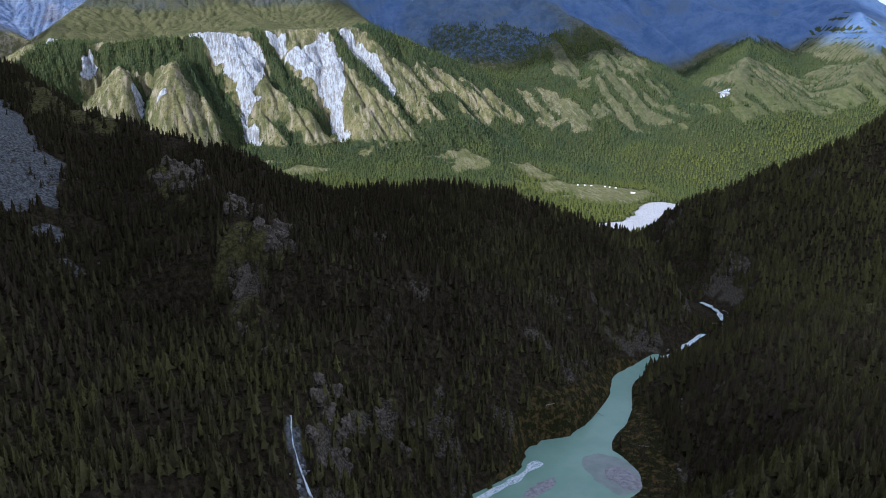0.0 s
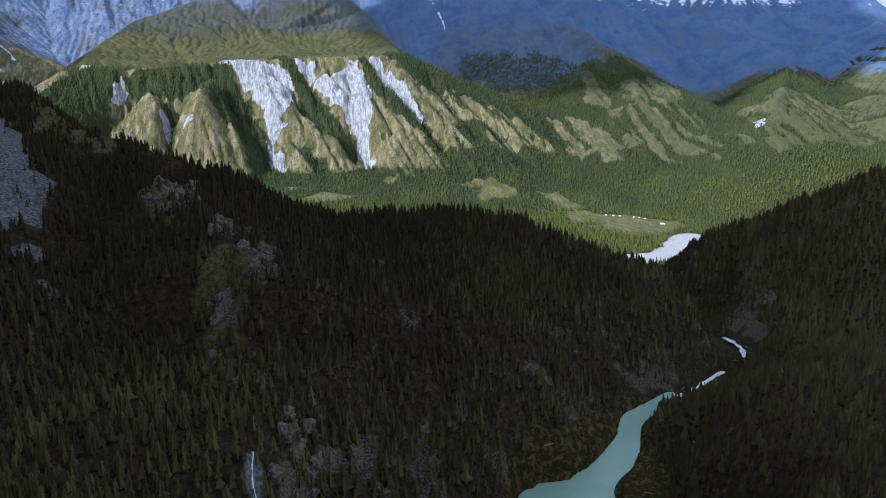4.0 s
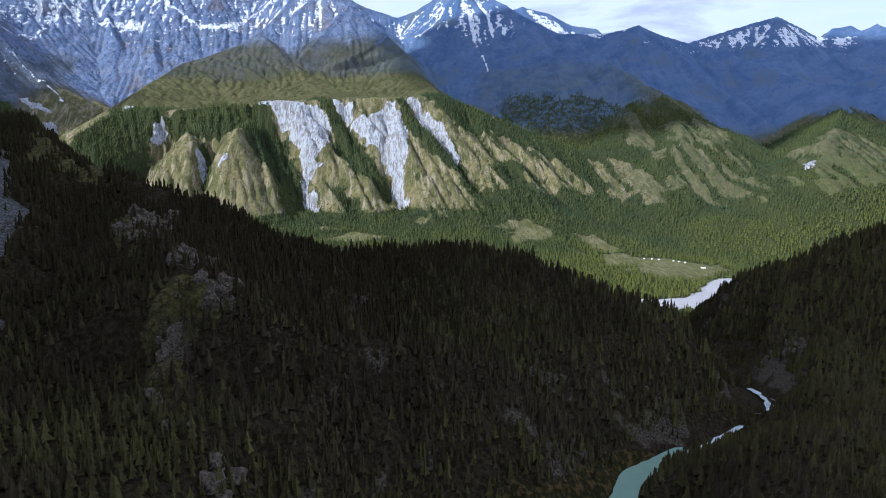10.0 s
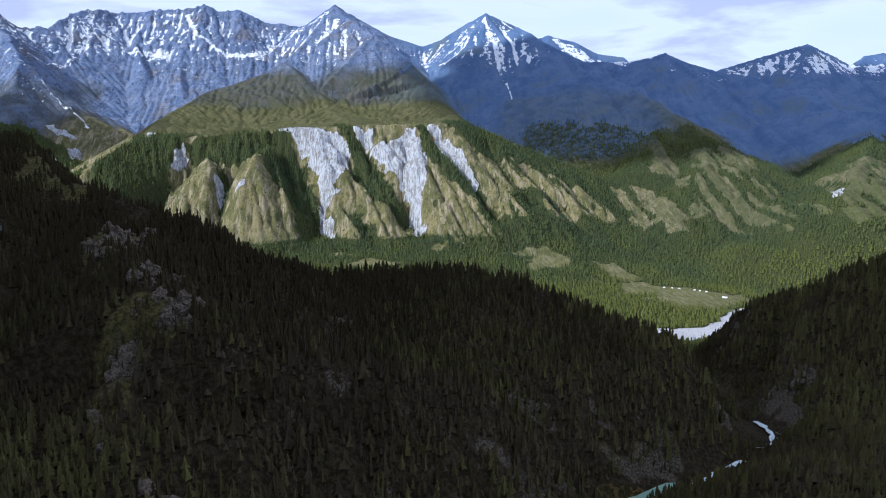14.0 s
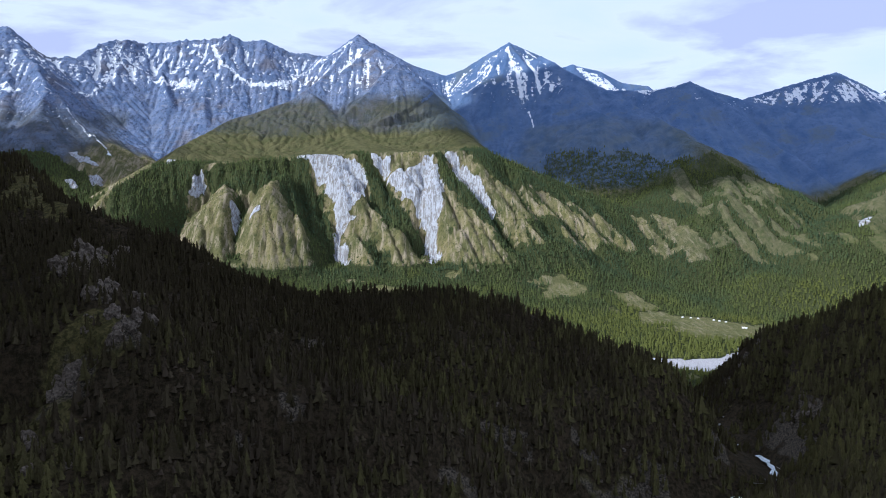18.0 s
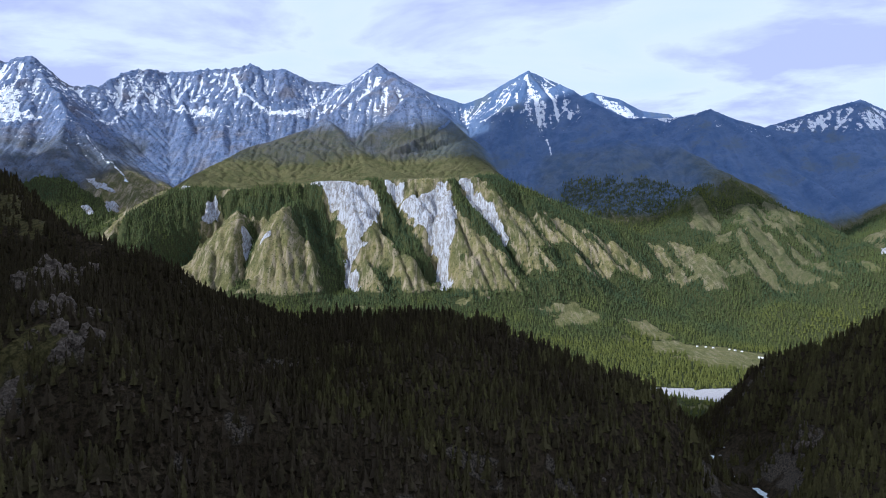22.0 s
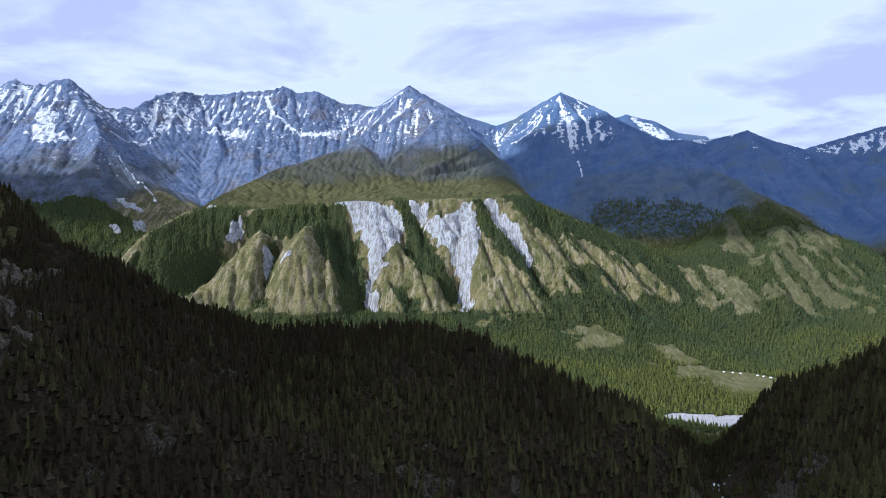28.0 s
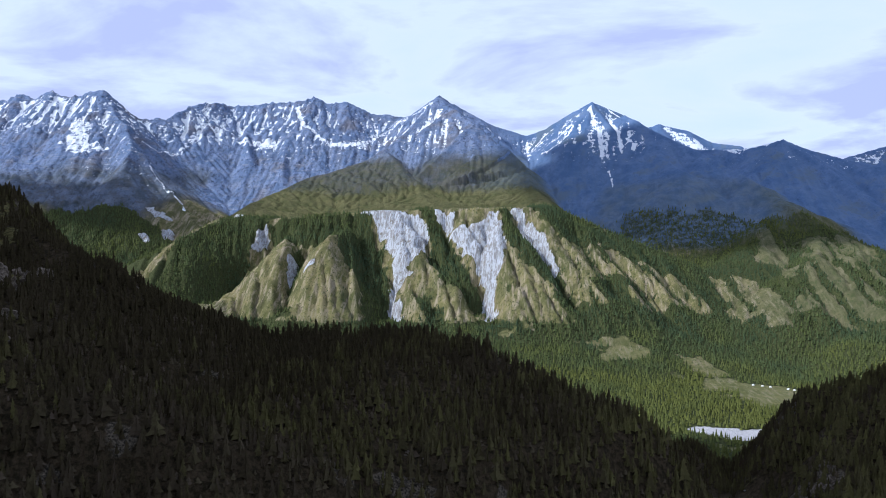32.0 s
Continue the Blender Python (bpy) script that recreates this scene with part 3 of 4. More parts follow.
meadow((808, 2579), (874, 2565), (898, 2410), (855, 2408), (814, 2489))
meadow((1266, 3464), (1302, 3410), (1324, 3283), (1260, 3136), (1185, 3204))
meadow((1287, 3020), (1381, 3110), (1419, 2968), (1464, 2864), (1437, 2581), (1389, 2472), (1360, 2610), (1315, 2732), (1285, 2831))
meadow((1553, 3427), (1580, 3288), (1518, 2953), (1459, 2939))
lay(OPEN, 4, 3, (935, 2350), (975, 2340), (1030, 2300), (1055, 2275), (1080, 2200), (1060, 2170), (1000, 2250), (930, 2310))
lay(GRAVEL, 5, 7, (690, 1850), (740, 1885), (815, 1868), (890, 1880), (965, 1980), (1035, 2060), (1095, 2080), (1130, 2020), (1040, 1920), (960, 1845), (880, 1790), (800, 1775), (735, 1815))
# near slopes
NEAR = step(1650, 1450, MY)
FOREST = np.maximum(FOREST, NEAR)
FOREST = np.maximum(FOREST, step(-390, -425, MZ + 14 * broad) * step(1450, 1550, MY) * step(-0.42, -0.3, patch + 0.6 * broad))
outcrop((-77, 955), (-54, 1000), (-50, 892), (-71, 905))
outcrop((-24, 848), (-9, 892), (2, 835), (-18, 808))
outcrop((15, 808), (32, 835), (36, 767), (16, 765))
outcrop((-17, 778), (4, 766), (6, 733), (-14, 737))
outcrop((32, 575), (76, 612), (70, 560), (32, 532))
outcrop((84, 622), (106, 640), (102, 610), (86, 602))
outcrop((400, 724), (414, 722), (384, 670), (378, 684))
outcrop((354, 614), (366, 606), (346, 570), (336, 580))
outcrop((676, 1094), (682, 1032), (660, 984), (656, 1042))
outcrop((474, 670), (490, 664), (476, 640), (466, 650))
outcrop((376, 834), (430, 860), (462, 846), (430, 830))
lay(SCREE, 6, 18, (-370, 1220), (-322, 1272), (-280, 1222), (-222, 1062), (-190, 964), (-178, 924), (-200, 880), (-246, 866), (-280, 960), (-320, 1080))
lay(SCREE, 5, 10, (-200, 872), (-184, 880), (-178, 858), (-196, 848), most=0.8)
lay(SCREE, 6, 14, (-172, 806), (-146, 812), (-138, 790), (-154, 774), (-170, 786), most=0.7)
lay(SCREE, 3, 2, (14, 560), (22, 562), (24, 540), (32, 512), (24, 510), (15, 536))
lay(OPEN, 8, 16, (-16, 812), (12, 832), (20, 781), (-2, 752), (4, 700), (24, 690), (14, 630), (-10, 650), (-14, 700), (-22, 776), most=0.7)
lay(OPEN, 7, 16, (-14, 850), (4, 856), (22, 812), (34, 778), (22, 760), (6, 780), (-2, 812), most=0.8)
lay(OPEN, 8, 14, (-112, 1010), (-60, 1030), (-46, 960), (-62, 900), (-92, 890), (-104, 940), most=0.7)
lay(OPEN, 8, 14, (-88, 960), (-72, 1000), (-50, 880), (-64, 850), (-80, 880), most=0.7)
lay(OPEN, 12, 26, (612, 850), (772, 878), (692, 780), (574, 728), most=0.6)
lay(OPEN, 10, 16, (512, 630), (534, 620), (504, 576), (472, 570), most=0.7)
lay(OPEN, 10, 16, (-318, 1366), (-240, 1288), (-144, 1124), (-188, 1106), (-274, 1214), most=0.8)
lay(BANK, 5, 5, (342, 704), (380, 740), (362, 658), (336, 580), (290, 500), (240, 500), (200, 540), (262, 540), (322, 600), (316, 652))
lay(BANK, 5, 5, (240, 700), (252, 712), (336, 785), (366, 800), (352, 756), (312, 716), (272, 690), (240, 690))
lake_side = water_edge(MX, MY)
BANK = BANK * np.where(along(MX, MY, GORGE)[2] > 0, step(26, 10, lake_side), step(62, 40, lake_side))
SHORE = step(9, 3, lake_side)
stream, _, _ = along(MX, MY, GORGE)
CHANNEL = step(27, 20, stream) * step(800, 815, MY) * step(905, 895, MY) + step(36, 28, stream) * (step(930, 945, MY) * step(1045, 1035, MY) + step(1060, 1072, MY) * step(1135, 1125, MY) + step(1140, 1150, MY) * step(1225, 1215, MY))
lay(CHANNEL, 5, 4, (530, 935), (585, 915), (612, 985), (606, 1030), (575, 1000))
lower_face = step(3340, 3300, MY)
ROCK = np.maximum(BARE, step(0.95, 1.3, STEEP + 0.25 * patch) * (1 - NEAR) * (1 - lower_face))
ROCK = np.maximum(ROCK, step(0.35, 0.5, vnoise(MX / 30, MY / 30, 83) * step(0.55, 0.9, STEEP)) * NEAR * 0.7)
FOREST = FOREST * (1 - step(620, 700, MX) * step(3330, 3420, MY) * np.maximum(step(-150, -50, MZ + 45 * broad + 40 * patch), 0.5))
ribbed = step(1150, 1250, MX) * step(3420, 3320, MY) * step(2350, 2450, MY) + step(520, 620, MX) * step(1100, 1000, MX) * step(3150, 3080, MY) * step(2500, 2600, MY)
FOREST = np.maximum(FOREST, ribbed * step(0.5, 2.5, HOLLOW + 1.0 * patch - 0.4))
FOREST = np.maximum(FOREST * (1 - OPEN), STRIP) * (1 - SCAR) * (1 - SCREE) * (1 - GRAVEL) * (1 - BANK) * (1 - BARE) * (1 - SHORE) * (1 - CHANNEL)
hz = MZ + 55 * broad + 25 * patch
on_dome = 0.08 + 0.50 * step(-45, 40, hz) + 0.95 * step(120, 290, hz)
on_arm = 0.6 * step(-170, -20, hz) + 0.9 * step(-20, 130, hz)
on_arm = np.maximum(on_arm, 1.2 * step(1600, 1750, MX) * step(-190, -110, hz))
on_arm = np.maximum(on_arm, 0.85 * step(3380, 3520, MY + 60 * patch) * step(1500, 1300, MX) * step(600, 700, MX))
HIGH = on_dome * (1 - ARMED) + on_arm * ARMED
HIGH = HIGH * (1 - ROCKY) + 1.6 * step(-330, -120, hz) * ROCKY
HIGH = np.where((MX < -1000) & (MY < 4150), np.clip(HIGH, 0.85 * step(-160, -40, hz), 0.85 + 0.8 * step(70, 180, hz)), HIGH)
HIGH = np.where((MY < 3200) & (MX < 1700), np.minimum(HIGH, 0.2), HIGH)
on_spine = (1 - ROCKY) * step(3300, 3400, MY) * step(60, 20, MZ)
HIGH = blur(HIGH, 5)
# eastern side, whose rock and heath get the bluer, hazier colours
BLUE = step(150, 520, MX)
snow_line = step(150 - 70 * BLUE, 360 - 60 * BLUE, MZ + 70 * broad)
deep = HOLLOW + 0.5 * (blur(MZ, 7) - MZ)
couloir = blur(np.clip(FLOW - 1.6, 0, 4.5), 1) / 4.5
snow_line = np.maximum(snow_line, step(110, 190, MZ) * step(1750, 1900, MX))
SNOW = snow_line * np.clip(-0.09 + 0.66 * couloir + 0.3 * step(1750, 1900, MX) + np.clip(deep, -8, 14) / 34 + 0.3 * broad + 0.10 * BLUE + 0.30 * step(-900, -1400, MX) + 0.10 * step(0, -500, MX), 0, 1)
lay(SNOW, 10, 26, (-1650, 3900), (-1560, 3800), (-1480, 3790), (-1370, 3860), (-1390, 3910), (-1500, 3880), (-1570, 4010), (-1650, 4010), most=0.6)
lay(SNOW, 6, 12, (-1010, 4395), (-930, 4412), (-850, 4436), (-790, 4402), (-850, 4378), (-960, 4376), most=0.62)
lay(SNOW, 8, 18, (1150, 4835), (1240, 4828), (1330, 4800), (1420, 4780), (1500, 4600), (1480, 4430), (1560, 4318), (1530, 4296), (1420, 4380), (1330, 4470), (1300, 4600), (1270, 4720), most=0.62)
lay(SNOW, 30, 60, (-1560, 3780), (-1380, 3900), (-1200, 3850), (-1130, 3720), (-1250, 3660), (-1450, 3680), most=0.2)
lay(SNOW, 30, 60, (-1000, 4380), (-700, 4400), (-450, 4400), (-500, 4250), (-900, 4220), most=0.2)
for half, most, line in ((8, 0.72, ((-770, 4660), (-700, 4510), (-573, 4415), (-470, 4420), (-382, 4445))), (24, 0.46, ((-80, 4660), (-232, 4580), (-330, 4530), (-400, 4440))),
                         (7, 0.9, ((225, 4650), (262, 4600), (290, 4530))), (8, 0.8, ((742, 4660), (752, 4590), (768, 4520), (800, 4430))), (6, 0.9, ((840, 4680), (900, 4660), (985, 4640))),
                         (4, 0.9, ((795, 4210), (800, 4140), (800, 4060))), (6, 0.8, ((660, 4600), (630, 4530), (560, 4480), (500, 4470))), (8, 0.8, ((905, 4420), (925, 4350), (915, 4310))),
                         (16, 0.5, ((-1220, 4560), (-1180, 4350), (-1200, 4150), (-1290, 3980))), (3, 0.85, ((-1190, 3790), (-1100, 3720), (-1000, 3630), (-930, 3550)))):
    d = along(MX + 7 * patch, MY + 9 * patch, [(x, y, 0) for x, y in line])[0] + half * 0.9 * fbm(MX / 40, MY / 40, 3, 91)
    SNOW = np.maximum(SNOW, most * step(half + 5, half - 4, d))
FIELDS = (("forest", np.maximum(FOREST, 0.9 * CHANNEL * NEAR)), ("scar", SCAR), ("gravel", GRAVEL), ("scree", SCREE), ("bank", np.maximum(BANK, SHORE)), ("snow", SNOW), ("rock", np.where(NEAR > 0.5, ROCK, ROCK * step(90, 220, MZ) * (1 - on_spine))), ("high", HIGH), ("near", NEAR), ("hazy_slate", BLUE), ("gully", couloir), ("lush", step(2720, 2520, MY) * (1 - NEAR)), ("dull", step(900, 1300, MX)), ("dome", step(3270, 3340, MY) * step(1000, 800, MX) * step(-760, -690, MX)))

ground_mat, tree_, bsdf = material("mountain_ground", 0.95)
bsdf.inputs["Specular IOR Level"].default_value = 0.04
n = Nodes(tree_)
grain, mid_n, wide = n.noise(0.35, 6), n.noise(0.045, 8, 0.74), n.noise(0.009, 8, 0.68)
grass = n.mix(n.span(mid_n, 0.35, 0.65), (0.115, 0.112, 0.036), (0.255, 0.212, 0.110))
grass = n.mix(n.span(wide, 0.4, 0.62), grass, (0.095, 0.097, 0.038))
streak = n.noise(0.085, 8, 0.7, stretch=(1.0, 0.16, 0.16), warp=0.3)
grass = n.mix(n.span(streak, 0.46, 0.66), grass, (0.33, 0.27, 0.185))
grass = n.mix(n.span(n.noise(0.14, 6, 0.7), 0.57, 0.63), grass, (0.040, 0.050, 0.018))
grass = n.mix(n.math("MULTIPLY", n.attr("dull"), 0.75), grass, n.mix(n.span(mid_n, 0.35, 0.65), (0.058, 0.070, 0.030), (0.100, 0.096, 0.052)))
grass = n.mix(n.math("MULTIPLY", n.span(n.attr("gully"), 0.15, 0.6), 0.25), grass, (0.23, 0.185, 0.115))
grass = n.mix(n.math("MULTIPLY", n.attr("lush"), 0.5), grass, n.mix(n.span(n.noise(0.05, 7, 0.7), 0.36, 0.64), (0.070, 0.090, 0.026), (0.135, 0.128, 0.052)))
grass = n.mix(n.span(n.attr("near"), 0.3, 0.7), grass, n.mix(n.span(n.noise(0.25, 6, 0.7), 0.36, 0.64), (0.040, 0.038, 0.014), (0.125, 0.105, 0.040)))
# smoother turf of the dome, its colour darkened in place of cloud shade
shaded_dome_grass = n.mix(n.span(n.noise(0.012, 9, 0.7), 0.36, 0.64), (0.080, 0.081, 0.033), (0.126, 0.115, 0.053))
shaded_dome_grass = n.mix(n.span(n.noise(0.07, 6, 0.75), 0.54, 0.66), shaded_dome_grass, (0.060, 0.068, 0.030))
grass = n.mix(n.attr("dome"), grass, shaded_dome_grass)
# dark heath, its tone lowered further to stand in for cloud shade
alpine = n.mix(n.span(n.noise(0.016, 10, 0.72, stretch=(1.0, 0.7, 1.0)), 0.38, 0.62), (0.054, 0.060, 0.054), (0.100, 0.098, 0.094))
# blue distance haze mixed into the eastern heath colour
alpine = n.mix(n.math("MULTIPLY", n.attr("hazy_slate"), 0.9), alpine, n.mix(n.span(n.noise(0.02, 9, 0.72), 0.38, 0.62), (0.092, 0.128, 0.168), (0.150, 0.178, 0.205)))
crack = n.noise(0.085, 10, 0.80, stretch=(1.0, 0.45, 0.6), warp=0.6)
layer = n.noise(0.028, 9, 0.75, stretch=(0.5, 0.5, 2.2), warp=0.9)
# far rock: the blue of distance haze is put into its base colour
hazy_stone = n.mix(n.span(n.noise(0.014, 9, 0.7), 0.38, 0.62), (0.118, 0.164, 0.280), (0.195, 0.240, 0.370))
hazy_stone = n.mix(n.span(n.noise(0.006, 7, 0.65), 0.52, 0.66), hazy_stone, (0.150, 0.150, 0.190))
hazy_stone = n.mix(n.math("MULTIPLY", n.span(crack, 0.52, 0.57), 0.85), hazy_stone, (0.048, 0.062, 0.105))
hazy_stone = n.mix(n.math("MULTIPLY", n.span(layer, 0.55, 0.60), 0.6), hazy_stone, (0.27, 0.285, 0.345))
# eastern rock, with still more haze blue in its colour
hazy_slate = n.mix(n.span(n.noise(0.010, 9, 0.72), 0.36, 0.64), (0.086, 0.142, 0.268), (0.148, 0.208, 0.345))
hazy_slate = n.mix(n.math("MULTIPLY", n.span(crack, 0.54, 0.62), 0.55), hazy_slate, (0.058, 0.096, 0.175))
hazy_slate = n.mix(n.math("MULTIPLY", n.span(layer, 0.56, 0.66), 0.30), hazy_slate, (0.210, 0.265, 0.360))
hazy_slate = n.mix(n.math("MULTIPLY", n.span(n.noise(0.005, 8, 0.68), 0.52, 0.64), 0.6), hazy_slate, (0.120, 0.145, 0.155))
hazy_stone = n.mix(n.attr("hazy_slate"), hazy_stone, hazy_slate)
hazy_stone = n.mix(n.math("MULTIPLY", n.span(n.attr("gully"), 0.2, 0.6), 0.30), hazy_stone, n.mix(n.attr("hazy_slate"), (0.23, 0.25, 0.31), (0.115, 0.165, 0.26)))
soil = n.mix(n.span(n.noise(0.22, 7, 0.72), 0.36, 0.66), (0.018, 0.015, 0.008), (0.062, 0.045, 0.026))
soil = n.mix(n.span(n.attr("near"), 0.3, 0.7), n.mix(n.span(grain, 0.35, 0.7), (0.036, 0.046, 0.018), (0.080, 0.082, 0.034)), soil)
ribs = n.noise(0.17, 7, 0.7, stretch=(1.0, 0.20, 0.20), warp=0.4)
pale = n.mix(n.span(ribs, 0.46, 0.56), (0.64, 0.65, 0.70), (0.37, 0.35, 0.345))
pale = n.mix(n.span(n.noise(0.03, 7, 0.68), 0.57, 0.66), pale, (0.31, 0.27, 0.225))
edge = n.math("MULTIPLY", n.math("SUBTRACT", mid_n, 0.5), 0.9)


def cover(name):
    return n.span(n.math("ADD", n.attr(name), edge), 0.38, 0.62)


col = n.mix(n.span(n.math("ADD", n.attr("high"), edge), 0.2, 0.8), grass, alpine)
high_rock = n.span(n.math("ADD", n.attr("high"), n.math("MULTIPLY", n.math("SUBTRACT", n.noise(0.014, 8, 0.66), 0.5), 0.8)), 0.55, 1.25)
col = n.mix(high_rock, col, hazy_stone)
col = n.mix(cover("forest"), col, soil)
near_stone = n.mix(n.span(n.noise(0.6, 6, 0.7), 0.38, 0.62), (0.022, 0.020, 0.015), (0.15, 0.122, 0.088))
low = n.span(n.math("ADD", n.attr("near"), 0.0), 0.3, 0.7)
col = n.mix(cover("rock"), col, n.mix(low, hazy_stone, near_stone))
col = n.mix(cover("scree"), col, n.mix(n.span(grain, 0.35, 0.7), (0.055, 0.052, 0.048), (0.20, 0.20, 0.20)))
col = n.mix(cover("bank"), col, n.mix(n.span(n.noise(0.16, 6, 0.7), 0.47, 0.62), (0.026, 0.026, 0.009), (0.115, 0.075, 0.030)))
col = n.mix(cover("scar"), col, pale)
col = n.mix(cover("gravel"), col, n.mix(n.span(grain, 0.35, 0.65), (0.52, 0.50, 0.52), (0.36, 0.34, 0.34)))
streaks = n.noise(0.10, 6, 0.66, stretch=(1.0, 0.30, 0.34), warp=0.7)
ledges = n.noise(0.045, 7, 0.68, stretch=(0.55, 0.55, 1.7), warp=0.5)
fleck = n.math("ADD", n.math("MULTIPLY", n.math("SUBTRACT", streaks, 0.5), 1.7), n.math("MULTIPLY", n.math("SUBTRACT", ledges, 0.5), 1.7))
snowy = n.math("MULTIPLY", n.span(n.math("ADD", n.attr("snow"), fleck), 0.49, 0.51), n.span(n.attr("snow"), 0.02, 0.10))
col = n.mix(snowy, col, (0.80, 0.82, 0.87))
tree_.links.new(col, bsdf.inputs["Base Color"])
relief = n.bump(mid_n, 0.5, 4.0, n.bump(n.noise(0.12, 6, 0.65), 0.9, 3.5, n.bump(grain, 0.8, 1.4)))
relief = n.bump(n.math("MULTIPLY", ribs, n.math("ADD", n.attr("scar"), 0.12)), 1.0, 16.0, relief)
relief = n.bump(n.math("MULTIPLY", n.noise(0.03, 10, 0.74, stretch=(1.0, 0.6, 0.8), warp=0.4), n.attr("high")), 0.35, 22.0, relief)
tree_.links.new(relief, bsdf.inputs["Normal"])

verts = np.stack([MX.ravel(), MY.ravel(), MZ.ravel()], 1)
ground_mesh = mesh_from("ground", verts, sheet_faces(*MX.shape), ground_mat)
for name, field in FIELDS:
    a = ground_mesh.attributes.new(name, "FLOAT", "POINT")
    a.data.foreach_set("value", np.clip(field, 0, 1.7).astype(np.float32).ravel())
ground = tagged(new("ground", ground_mesh), "mountain ground of grass, forest soil, rock and snow", "ground", kind="structure")

# ---------------------------------------------------------------- water
water_mat, tree_, bsdf = material("lake_water", 0.3)
n = Nodes(tree_)
tree_.links.new(n.mix(n.span(n.noise(0.03, 4), 0.35, 0.65), (0.21, 0.33, 0.245), (0.25, 0.37, 0.28)), bsdf.inputs["Base Color"])
tree_.links.new(n.bump(n.noise(0.8, 4), 0.15, 0.2), bsdf.inputs["Normal"])
bm = bmesh.new()
xs, ys = np.meshgrid(np.linspace(120, 450, 34), np.linspace(520, 840, 33))
lake_me = mesh_from("lake", np.stack([xs.ravel(), ys.ravel(), np.full(xs.size, -388.6)], 1), sheet_faces(*xs.shape), water_mat)
tagged(new("lake", lake_me), "still turquoise glacial lake between dark wooded slopes", "lake", kind="structure")

foam_mat, tree_, bsdf = material("white_water", 0.35)
n = Nodes(tree_)
tree_.links.new(n.mix(n.span(n.noise(0.28, 8, 0.75, warp=1.6), 0.40, 0.54), (0.26, 0.37, 0.36), (0.82, 0.85, 0.87)), bsdf.inputs["Base Color"])
tree_.links.new(n.bump(n.noise(0.9, 5), 0.8, 0.6), bsdf.inputs["Normal"])


def ribbon(name, label, line, wide, mat, category):
    """A strip of water along a line of (x, y, z), broken into short rough steps."""
    pts = [Vector(p) for p in line]
    fine = []
    for a, b in zip(pts[:-1], pts[1:]):
        k = max(2, int((b - a).length / 4))
        fine += [a.lerp(b, j / k) for j in range(k)]
    fine.append(pts[-1])
    verts, faces, across = [], [], 5
    for k, p in enumerate(fine):
        d = (fine[min(k + 1, len(fine) - 1)] - fine[max(k - 1, 0)])
        side = Vector((-d.y, d.x, 0)).normalized()
        w = wide * (0.8 + 0.7 * noise.noise(Vector((k * 0.31, wide, 1))))
        for j in range(across):
            q = p + side * w * (j / (across - 1) - 0.5) + Vector((2.2 * noise.noise(Vector((k * 0.13, 3, 7))), 0, 0))
            verts.append((q.x, q.y, q.z + 0.35 * noise.noise(Vector((q.x * 0.4, q.y * 0.4, k)))))
    for k in range(len(fine) - 1):
        for j in range(across - 1):
            a = k * across + j
            faces.append((a, a + 1, a + across + 1, a + across))
    return tagged(new(name, mesh_from(name, verts, faces, mat)), label, category, kind="structure")


cascade = [(412, 812, -388.4), (432, 822, -388.6), (462, 838, -388.9), (491, 858, -390.2), (540, 897, -391.6), (595, 940, -393.2), (612, 1010, -400.0),
           (605, 1105, -410.0), (618, 1180, -420.0), (632, 1240, -428.0)]
for reach in (cascade[1:5], [(590, 936, -394.5), (604, 970, -397.5), (611, 1006, -399.5), (612, 1030, -402)],
              [(607, 1078, 0), (605, 1105, 0), (608, 1124, 0)], [(612, 1146, 0), (618, 1180, 0), (624, 1206, 0)]):
    ribbon("mountain_stream", "foaming white mountain stream falling through a wooded gorge", [(x, y, max(float(ground_z(x + i, y + j)) for i in (-4, 0, 4) for j in (-4, 0, 4)) + 0.7) for x, y, z in reach], 8.5, foam_mat, "stream")
ribbon("lake_inlet", "pale foaming inlet stream running into the lake", [(120, 548, -387.6), (150, 582, -388.0), (182, 604, -388.2), (208, 618, -388.3), (226, 634, -388.35), (236, 640, -388.5)], 9.5, foam_mat, "stream")

# ---------------------------------------------------------------- woods
def bark_and_needles(name, dark, dim, light, bright):
    m, t, b = material(name, 0.85)
    k = Nodes(t)
    tint, brown = k.attr("tint"), k.attr("brown")
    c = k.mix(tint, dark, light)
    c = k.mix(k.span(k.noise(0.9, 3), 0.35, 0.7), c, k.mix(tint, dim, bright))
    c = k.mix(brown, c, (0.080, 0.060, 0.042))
    t.links.new(c, b.inputs["Base Color"])
    b.inputs["Specular IOR Level"].default_value = 0.0
    return m


# two needle colour sets: shade is put into the first, sunlight into the second
shaded_needle_mat = bark_and_needles("shaded_needles", (0.0290, 0.0228, 0.0120), (0.043, 0.0345, 0.0180), (0.110, 0.100, 0.034), (0.142, 0.132, 0.044))
sunny_mat = bark_and_needles("sunny_needles", (0.048, 0.068, 0.036), (0.066, 0.090, 0.044), (0.100, 0.110, 0.029), (0.134, 0.144, 0.042))
rng = np.random.default_rng(5)


